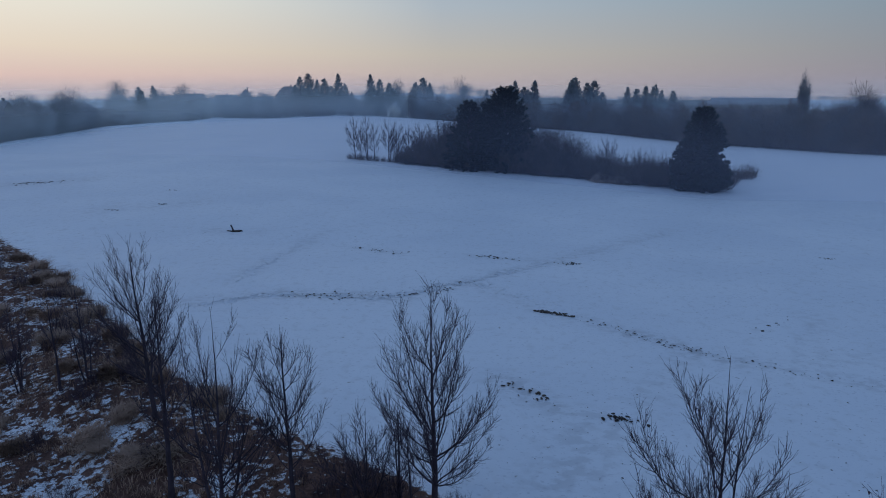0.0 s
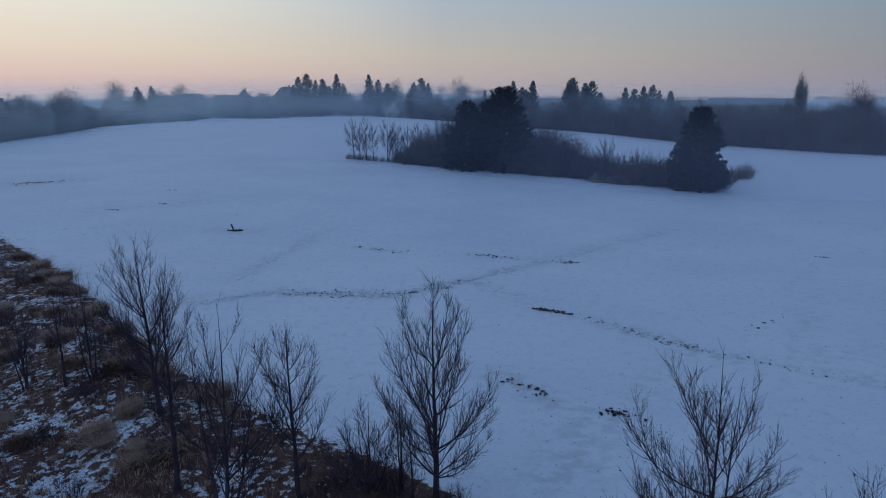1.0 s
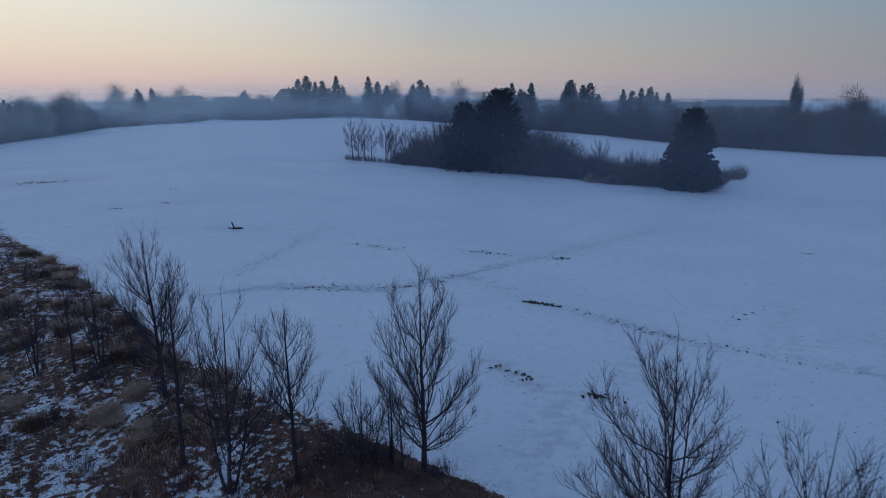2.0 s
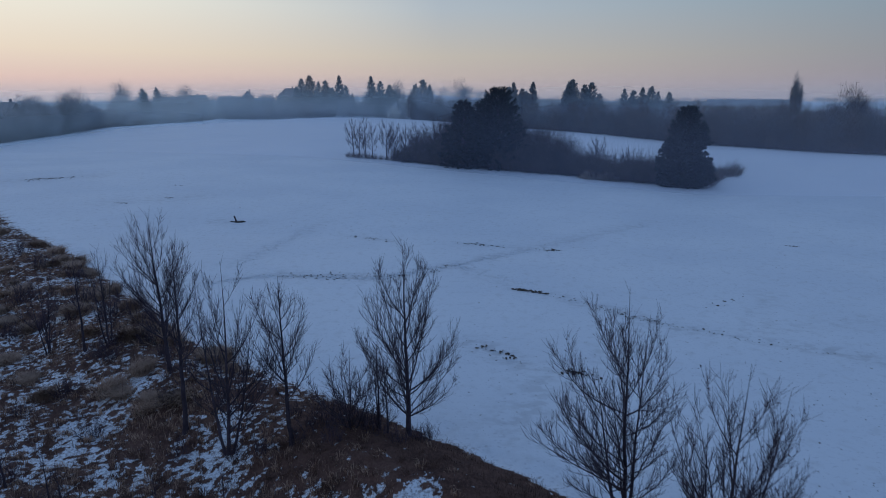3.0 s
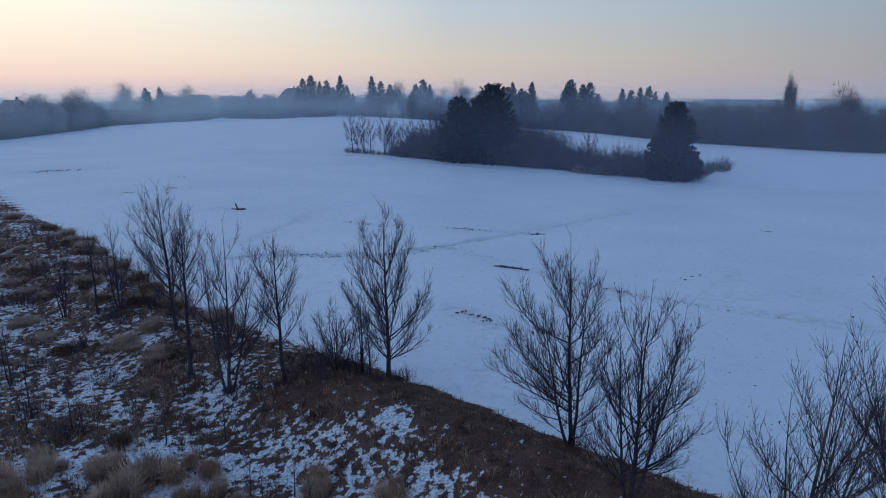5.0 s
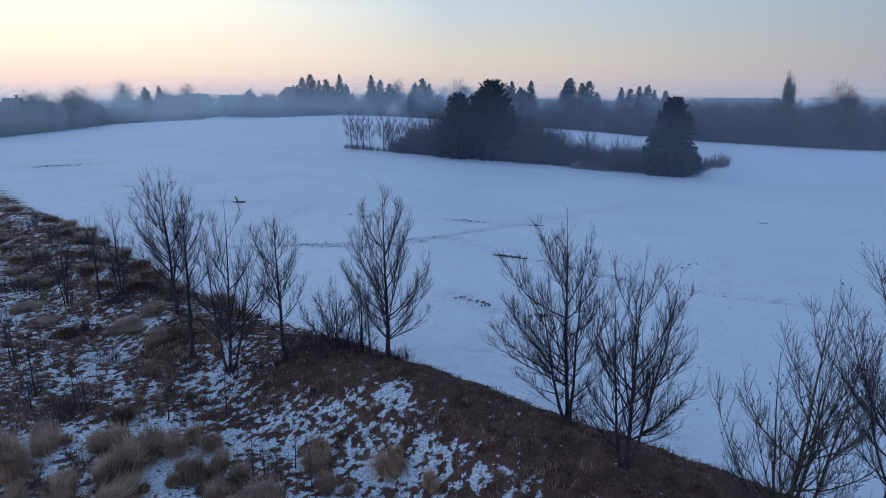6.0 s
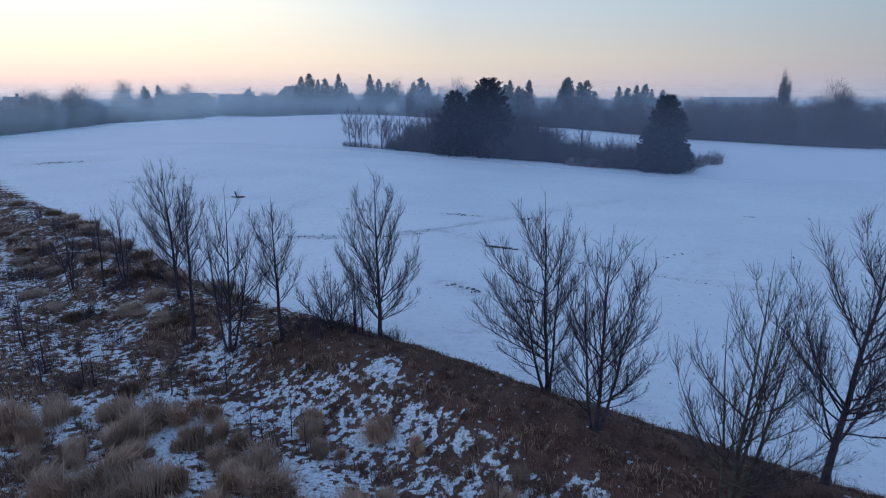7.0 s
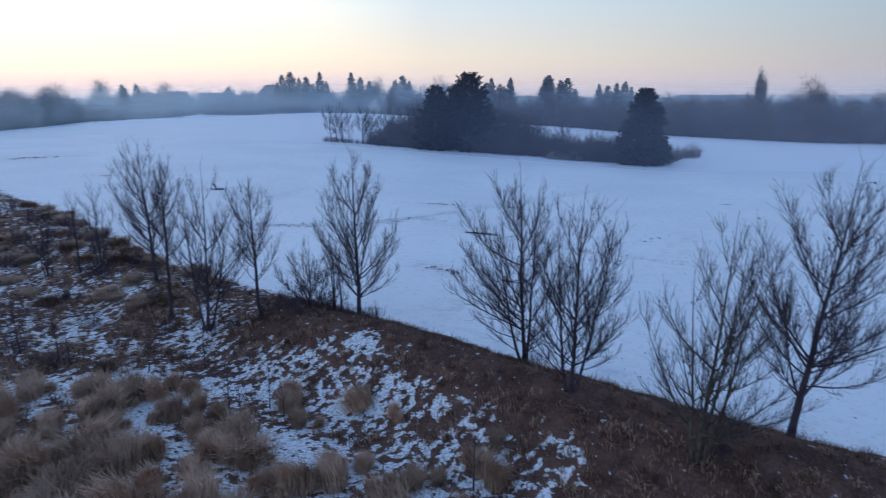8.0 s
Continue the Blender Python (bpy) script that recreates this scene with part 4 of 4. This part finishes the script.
thicket("village_trees", [(x, y, rng.uniform(6, 12), rng.uniform(6, 10)) for x, y in scatter(130, NORTH, -75, rng)], HAZED_TWIG, 700, "leafless garden trees of the misty village", 0.06)
thicket("garden_trees", [(x, y, rng.uniform(7.5, 12.5), rng.uniform(6, 11)) for x, y in scatter(75, [(-40.0, 378.0), (-100.0, 386.0), (-150.0, 388.0), (-205.0, 372.0)], -22, rng)], HAZED_TWIG, 900, "rounded leafless garden trees between misty houses", 0.06)
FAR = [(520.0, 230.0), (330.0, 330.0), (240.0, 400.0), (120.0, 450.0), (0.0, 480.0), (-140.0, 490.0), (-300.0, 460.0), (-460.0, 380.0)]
thicket("distant_woods", [(x, y, rng.uniform(2, 3.2) if x > 60 else rng.uniform(6, 10), rng.uniform(9, 14)) for x, y in scatter(170, FAR, -60, rng)], HAZED_TWIG, 600, "leafless distant woods in the mist", 0.09)

def litter(line, depth, label):
    """The brown floor of leaves under trees, a sheet a little above the ground."""
    verts, faces = [], []
    rows = [set_back(line, depth * k / 8) for k in range(9)]
    n = len(line)
    for row in rows:
        verts += [(x, y, float(height(x, y)) + 0.3) for x, y in row]
    for k in range(8):
        for i in range(n - 1):
            faces.append((k * n + i, k * n + i + 1, (k + 1) * n + i + 1, (k + 1) * n + i))
    tagged(new("woodland_floor", mesh_of("woodland_floor", np.array(verts), faces, LITTER, True)), label, "ground", kind="structure")


litter(EAST, 150, "brown leaf litter under the woodland")
litter(WEST, 120, "brown leaf litter under the misty hedge")
litter(NORTH, 110, "brown winter gardens of the village")
litter(FRONT[1:], 9, "brown leaf litter and grass under the copse")

for x, y, tall, wide in [(-5.0, 126.0, 6.4, 0.8), (-2.6, 124.5, 7.6, 0.8), (0.2, 125.5, 9.0, 0.8), (2.2, 123.0, 9.6, 0.8), (4.0, 121.5, 8.4, 0.9), (-1.0, 121.5, 6.0, 1.0), (16.0, 119.5, 9.4, 0.9), (18.4, 118.6, 9.2, 0.9), (20.8, 117.2, 9.4, 1.0), (22.4, 117.5, 9.0, 1.0), (24.2, 116.0, 8.4, 1.0), (26.2, 115.0, 7.2, 1.0), (14.4, 121.0, 9.6, 1.0), (-3.8, 122.4, 5.6, 1.0)]:
    wood(on(x, y), tall / 13.0, "bushy leafless tree in the thick of the copse", "bare trees of the copse", None, wide)

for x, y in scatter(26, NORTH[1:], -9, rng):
    wood(on(x, y), rng.uniform(0.3, 0.62), "small leafless garden tree at the village's edge", "garden trees", None, rng.uniform(0.9, 1.4), WOODS_HAZED)

# Taller trees that stand out of the belts: x, y and the height of the top.
for x, y, top, wide in [(-214.0, 410, 27.5, 1.0), (-169.0, 405, 24.6, 0.9), (-180.0, 395, 21.5, 1.1), (11.0, 392, 28.6, 0.8), (-28.0, 395, 28.0, 0.7), (-144.0, 240, 19.2, 1.1), (-142.0, 230, 17.5, 1.0), (-144.0, 215, 16.0, 1.2), (-141.0, 205, 16.6, 0.9), (139.0, 206, 20.5, 0.8)]:
    base = on(x, y)
    wood(base, (top - base[2]) / 12.8, "tall leafless tree with a rounded crown above the others", "tall far trees", None, wide * 1.1, WOODS_HAZED if x < 60 else WOODS)
POPLAR = crowned_meshes(91, 21.0, 4.0, 0.06, 8000)
# The poplar takes the twig colour that has haze painted in.
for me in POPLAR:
    me.materials[0] = HAZED_TWIG
for x, y, top in [(133.2, 230, 24.3), (135.6, 231, 21.5)]:
    base = on(x, y)
    tree = new("poplar_tree")
    tree.matrix_basis = Matrix.Translation(base) @ Matrix.Diagonal((0.75, 0.75, (top - base[2]) / 21.0, 1))
    tagged(tree, "tall narrow leafless poplar above the woodland", "tree", "tall far trees")
    for part_name, me in zip(("trunk", "crown"), POPLAR):
        child(part_name, me, tree)

FIRS = [spruce_meshes(101, 20, 12.0, 38, 40, 0.95, 0.02, 0.0, HAZED_NEEDLE), spruce_meshes(102, 20, 14.0, 34, 44, 1.0, 0.04, 0.2, HAZED_NEEDLE), spruce_meshes(103, 20, 10.0, 38, 40, 0.95, 0.02, 0.0, HAZED_NEEDLE)]
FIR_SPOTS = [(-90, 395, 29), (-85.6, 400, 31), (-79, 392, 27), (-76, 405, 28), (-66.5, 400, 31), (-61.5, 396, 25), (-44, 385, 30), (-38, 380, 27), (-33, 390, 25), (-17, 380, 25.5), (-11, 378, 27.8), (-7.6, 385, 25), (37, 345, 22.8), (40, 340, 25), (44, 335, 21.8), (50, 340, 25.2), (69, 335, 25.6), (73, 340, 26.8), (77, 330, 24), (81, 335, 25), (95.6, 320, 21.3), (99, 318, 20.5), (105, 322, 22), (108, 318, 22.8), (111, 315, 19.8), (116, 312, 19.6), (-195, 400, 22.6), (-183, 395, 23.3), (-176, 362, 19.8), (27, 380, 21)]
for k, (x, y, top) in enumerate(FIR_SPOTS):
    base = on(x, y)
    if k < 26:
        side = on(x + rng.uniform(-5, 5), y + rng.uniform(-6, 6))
        conifer("fir_tree", side, FIRS[k % 3], "lower haze-pale conifer in a group of taller ones", "far conifers", (top - base[2]) / 20.0 * rng.uniform(0.6, 0.85), 31 * k)
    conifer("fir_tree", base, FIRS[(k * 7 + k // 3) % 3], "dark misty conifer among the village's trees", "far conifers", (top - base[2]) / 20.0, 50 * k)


# ---- houses of the village ----
def box(bm, x0, x1, y0, y1, z0, z1):
    v = [bm.verts.new((x, y, z)) for z in (z0, z1) for y in (y0, y1) for x in (x0, x1)]
    for q in ((0, 2, 3, 1), (4, 5, 7, 6), (0, 1, 5, 4), (2, 6, 7, 3), (0, 4, 6, 2), (1, 3, 7, 5)):
        bm.faces.new([v[i] for i in q])


def house(place, turn, w, d, eaves, ridge, wall, tiles, label, hipped=0.0, storeys=2, chimney=True):
    """A rendered house: gabled or hipped roof with eaves, windows with frames, a door and a chimney."""
    root = new("house")
    root.matrix_basis = Matrix.Translation(place) @ pose(0, 0, 0, 0, 0, turn)
    tagged(root, label, "house", "village houses")
    bm = bmesh.new()
    pts = [(-w / 2, -d / 2), (w / 2, -d / 2), (w / 2, d / 2), (-w / 2, d / 2)]
    low = [bm.verts.new((x, y, -1)) for x, y in pts]
    top = [bm.verts.new((x, y, eaves)) for x, y in pts]
    for i in range(4):
        bm.faces.new((low[i], low[(i + 1) % 4], top[(i + 1) % 4], top[i]))
    a, b = bm.verts.new((0, -d / 2 + hipped, ridge - 0.2)), bm.verts.new((0, d / 2 - hipped, ridge - 0.2))
    bm.faces.new((top[0], top[1], a))
    bm.faces.new((top[2], top[3], b))
    bm.faces.new((top[1], top[2], b, a))
    bm.faces.new((top[3], top[0], a, b))
    part("wall", bm, wall, root)
    bm = bmesh.new()
    o, drop = 0.5, 0.5 * (ridge - eaves) / (w / 2)
    e = [bm.verts.new(p) for p in ((-w / 2 - o, -d / 2 - o, eaves - drop), (w / 2 + o, -d / 2 - o, eaves - drop), (w / 2 + o, d / 2 + o, eaves - drop), (-w / 2 - o, d / 2 + o, eaves - drop), (0, -d / 2 - o + hipped, ridge), (0, d / 2 + o - hipped, ridge))]
    slopes = [bm.faces.new([e[i] for i in q]) for q in ((1, 2, 5, 4), (3, 0, 4, 5))]
    if hipped:
        slopes += [bm.faces.new([e[i] for i in q]) for q in ((0, 1, 4), (2, 3, 5))]
    bmesh.ops.recalc_face_normals(bm, faces=bm.faces)
    bmesh.ops.solidify(bm, geom=slopes, thickness=0.22)
    roof = part("roof", bm, tiles, root)
    if chimney:
        bm = bmesh.new()
        box(bm, w * 0.12, w * 0.12 + 0.7, -0.4, 0.4, ridge - 2.0, ridge + 1.0)
        box(bm, w * 0.12 - 0.1, w * 0.12 + 0.8, -0.5, 0.5, ridge + 1.0, ridge + 1.15)
        part("chimney", bm, tiles, roof)
    for s in range(storeys):
        for k in range(max(1, int(w / 3.2))):
            x = -w / 2 + (k + 0.5) * w / max(1, int(w / 3.2))
            z = 1.0 + s * 2.7
            if z + 1.3 > eaves:
                continue
            bm = bmesh.new()
            box(bm, x - 0.55, x + 0.55, -d / 2 - 0.05, -d / 2 + 0.05, z, z + 1.35)
            win = part("window", bm, wall, root)
            for sx in (-0.25, 0.25):
                bm = bmesh.new()
                box(bm, x + sx - 0.21, x + sx + 0.21, -d / 2 - 0.08, -d / 2 - 0.054, z + 0.08, z + 1.27)
                part("pane", bm, GLASS, win)
    return root


house(on(-28.0, 357), 4, 7.6, 9, 3.6, 7.8, PLASTER, SNOW_CAP, "small pale gabled house at the field's far edge", storeys=1)
house(on(-102.5, 420), 90, 12, 18, 6.5, 12.5, PLASTER_WARM, TILE, "large house with a hipped roof in haze-pale colour", 5.0)
house(on(-165, 412), 80, 11, 14, 4.5, 9.0, PLASTER, SLATE, "pale misty house with a gabled roof")
house(on(-183, 415), 95, 10, 13, 4.0, 7.6, PLASTER_WARM, TILE, "ochre house half hidden by trees")
house(on(-153, 214), 60, 9, 12, 5.5, 12.0, PLASTER, SLATE, "house with a steep roof behind the hedge")
house(on(-147, 424), 100, 9, 14, 4.0, 7.2, PLASTER_WARM, TILE, "low house with a long tiled roof")
house(on(-136, 430), 10, 9, 9, 5.0, 10.5, PLASTER, TILE, "house with a pointed tiled roof", 4.0)
house(on(-120, 414), 85, 9, 13, 3.3, 6.6, PLASTER_WARM, SLATE, "low grey-roofed house in the mist")
house(on(18, 400), 90, 12, 30, 5.0, 9.0, PLASTER_WARM, SLATE, "long house with a shallow grey roof", 3.0)
house(on(166, 330), 78, 16, 46, 6.0, 9.2, PLASTER_WARM, SLATE, "long low building behind the woodland", 2.0, chimney=False)
house(on(90, 350), 90, 11, 26, 5.0, 8.5, PLASTER_WARM, TILE, "long tiled building behind conifers", 2.0)


# ---- tinted sheets that stand in for haze over copse, woods and village ----
def haze_sheet(line, high, mat, label, ends=0.0):
    """A thin upright sheet added as haze, fading out towards its top and, where asked, its ends."""
    verts, faces, thin = [], [], []
    points = []
    line = [(p[0], p[1], p[2] if len(p) > 2 else 1.0) for p in line]
    for (x0, y0, w0), (x1, y1, w1) in zip(line, line[1:]):
        n = max(1, int(math.hypot(x1 - x0, y1 - y0) / 8))
        points += [(x0 + (x1 - x0) * k / n, y0 + (y1 - y0) * k / n, w0 + (w1 - w0) * k / n) for k in range(n)]
    points.append(line[-1])
    rows = 10
    for i, (x, y, w) in enumerate(points):
        g = float(height(x, y))
        side = w
        if ends:
            f = i / (len(points) - 1)
            side = w * float(smooth(0, ends, f) * smooth(0, ends, 1 - f))
        for k in range(rows + 1):
            verts.append((x, y, g - 1 + (high + 1) * k / rows))
            thin.append(side * (1.0 - float(smooth(0.25, 1.0, k / rows))))
    for i in range(len(points) - 1):
        for k in range(rows):
            a = i * (rows + 1) + k
            faces.append((a, a + rows + 1, a + rows + 2, a + 1))
    me = mesh_of("haze_sheet", np.array(verts), faces, mat, True)
    me.attributes.new("thin", "FLOAT", "POINT").data.foreach_set("value", np.array(thin, np.float32))
    tagged(new("haze_sheet", me), label, "mist", "mist banks", "structure")


haze_sheet([(200, 104, 0.7), (110, 96), (80, 93), (55, 91), (42, 90), (33.5, 94), (24.3, 99.5), (8.6, 107), (-1.5, 111), (-12, 117), (-26, 124, 0.8), (-60, 132, 0.3), (-110, 140, 0)], 19, HAZE, "bluish sheet added as haze before the copse")
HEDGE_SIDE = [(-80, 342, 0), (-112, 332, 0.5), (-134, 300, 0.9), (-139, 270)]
haze_sheet(HEDGE_SIDE + set_back(WEST[2:], -9), 16, HAZE_DEEP, "sheet added as haze along the hedge")
haze_sheet([(-80, 372, 0), (-150, 368, 0.6), (-196, 350), (-215, 310), (-240, 260), (-260, 200)], 21, HAZE_DEEP, "sheet added as haze among the hedge's trees")
haze_sheet(set_back(EAST, -3), 22, HAZE_FAINT, "faint sheet added as haze before the woodland")
haze_sheet(set_back(EAST, 10), 22, HAZE, "bluish sheet added as haze among the woodland's trees")
haze_sheet([(60, 306, 0), (20, 330, 0.6)] + set_back(NORTH[:-2], -3) + [(-154, 333), (-178, 320), (-205, 300), (-250, 270)], 25, HAZE_DEEP, "bluish sheet added as haze before the village")
haze_sheet([(-400, 300), (-230, 375), (-130, 385), (-60, 374), (0, 366), (60, 340), (100, 306), (160, 262), (330, 230)], 25, HAZE_DEEP, "bluish sheet added as haze between the village's trees")
haze_sheet([(-500, 380), (-260, 425), (-100, 432), (60, 412), (160, 370), (260, 300), (420, 240)], 24, HAZE_DEEP, "bluish sheet added as haze beyond the village")


# ---- clods and bare patches in the snow ----
def clods(name, lines, count, spread, low, high, label, mat=None):
    """Small uneven lumps of dark earth and grass, strewn along lines in the snow."""
    verts, faces = [], []
    for k in range(count):
        (x0, y0), (x1, y1) = lines[k % len(lines)]
        f = rng.uniform(0, 1)
        x, y = x0 + (x1 - x0) * f + rng.normal(0, spread * 1.6), y0 + (y1 - y0) * f + rng.normal(0, spread)
        size = rng.uniform(low, high) * rng.uniform(0.5, 1.0)
        a, flat = rng.uniform(0, 3.14), rng.uniform(0.25, 0.5)
        i, g = len(verts), float(height(x, y))
        for ring, z in ((1.0, -0.02), (0.75, flat * 0.6)):
            for j in range(7):
                t = j * 6.283 / 7
                r = size * ring * rng.uniform(0.5, 1.35)
                u, v = r * 1.3 * math.cos(t), r * 0.8 * math.sin(t)
                verts.append((x + u * math.cos(a) - v * math.sin(a), y + u * math.sin(a) + v * math.cos(a), g + z * size))
        verts.append((x, y, g + flat * size))
        for j in range(7):
            j2 = (j + 1) % 7
            faces += [(i + j, i + j2, i + 7 + j2, i + 7 + j), (i + 7 + j, i + 7 + j2, i + 14)]
    tagged(new(name, mesh_of(name, np.array(verts), faces, mat or EARTH)), label, "clods", kind="stuff")


clods("earth_clods", [((-12.7, 44.0), (-1.9, 44.4)), ((-10.5, 43.6), (-4.0, 43.6)), ((-1.9, 44.4), (1.9, 47.4))], 150, 0.45, 0.03, 0.12, "dark clods of earth strewn in a row on snow")
clods("earth_clods", [((7.0, 40.4), (9.0, 39.4)), ((6.9, 40.5), (7.6, 40.0))], 70, 0.12, 0.05, 0.2, "patch of dark bare earth in the snow")
clods("earth_clods", [((9.5, 39.0), (13.1, 35.5)), ((12.0, 36.4), (16.0, 32.6)), ((16.0, 32.6), (23.5, 28.2)), ((13.5, 34.8), (16.0, 32.8))], 160, 0.2, 0.02, 0.09, "line of small dark clods along a track in the snow")
clods("earth_clods", [((3.4, 29.3), (4.4, 28.2)), ((4.2, 28.3), (5.6, 26.8))], 34, 0.16, 0.04, 0.13, "few dark clods of earth on snow")
clods("earth_clods", [((7.9, 25.9), (9.2, 25.0)), ((8.0, 25.9), (8.4, 25.6))], 34, 0.14, 0.04, 0.15, "small patch of dark earth on snow")
clods("earth_clods", [((-9.5, 59.6), (-4.2, 56.8)), ((3.4, 56.0), (6.8, 55.0)), ((10.9, 53.5), (12.1, 53.3))], 90, 0.3, 0.05, 0.16, "dark clods of earth in the far snow")
clods("earth_clods", [((-68.0, 93.0), (-63.0, 97.0)), ((-66.0, 94.5), (-60.0, 97.5))], 70, 0.6, 0.06, 0.22, "dark bare streaks of earth in the snow")
clods("earth_clods", [((-42.4, 75.8), (-41.6, 75.4)), ((-38.0, 79.3), (-36.0, 78.8)), ((-41.0, 88.6), (-39.6, 89.0)), ((36.6, 55.8), (37.6, 55.6)), ((20.0, 36.0), (23.8, 39.6))], 50, 0.25, 0.05, 0.18, "scattered dark clods of earth on snow")
clods("earth_clods", [((-2.0, 30.0), (22.0, 22.0)), ((4.0, 24.0), (24.0, 14.0)), ((10.0, 19.0), (26.0, 9.0))], 380, 1.8, 0.015, 0.055, "tiny dark specks of soil and grass in the snow")

clods("trampled_snow", [((-18.0, 41.5), (-12.5, 44.4)), ((-12.5, 44.4), (-5.0, 43.2)), ((-5.0, 43.2), (2.2, 47.6)), ((2.2, 47.6), (9.6, 53.6)), ((9.6, 53.6), (25.0, 66.0)), ((-14.0, 64.0), (-17.0, 47.0)), ((2.2, 47.6), (9.0, 41.0))], 900, 0.35, 0.05, 0.17, "uneven trampled snow along a footpath over the field", SNOW_CAP)

# A post stump leaning out of a dark heap in the middle of the field.
stump = new("wooden_stump")
stump.location = on(-23.2, 65.6)
tagged(stump, "short leaning wooden stump in a heap of dark earth", "stump")
child("post", tube_mesh("post", [stem(rng, (0, 0, -0.2), (-0.25, 0, 1), 0.95, 0.10, 0.08, 5, 0.05, 0.0)], BARK, 7), stump)
bm = bmesh.new()
for k in range(16):
    lump = bmesh.ops.create_icosphere(bm, subdivisions=2, radius=1.0)["verts"]
    px, py, size = rng.uniform(-0.85, 0.85), rng.uniform(-0.22, 0.22), rng.uniform(0.12, 0.3)
    for v in lump:
        w = size * (1 + 0.45 * noise.noise(v.co * 2.3 + Vector((k, 0, 0))))
        v.co = Vector((px + v.co.x * w * 1.3, py + v.co.y * w * 0.8, v.co.z * w * 0.4))
part("heap", bm, EARTH, stump, "low heap of dark earth")
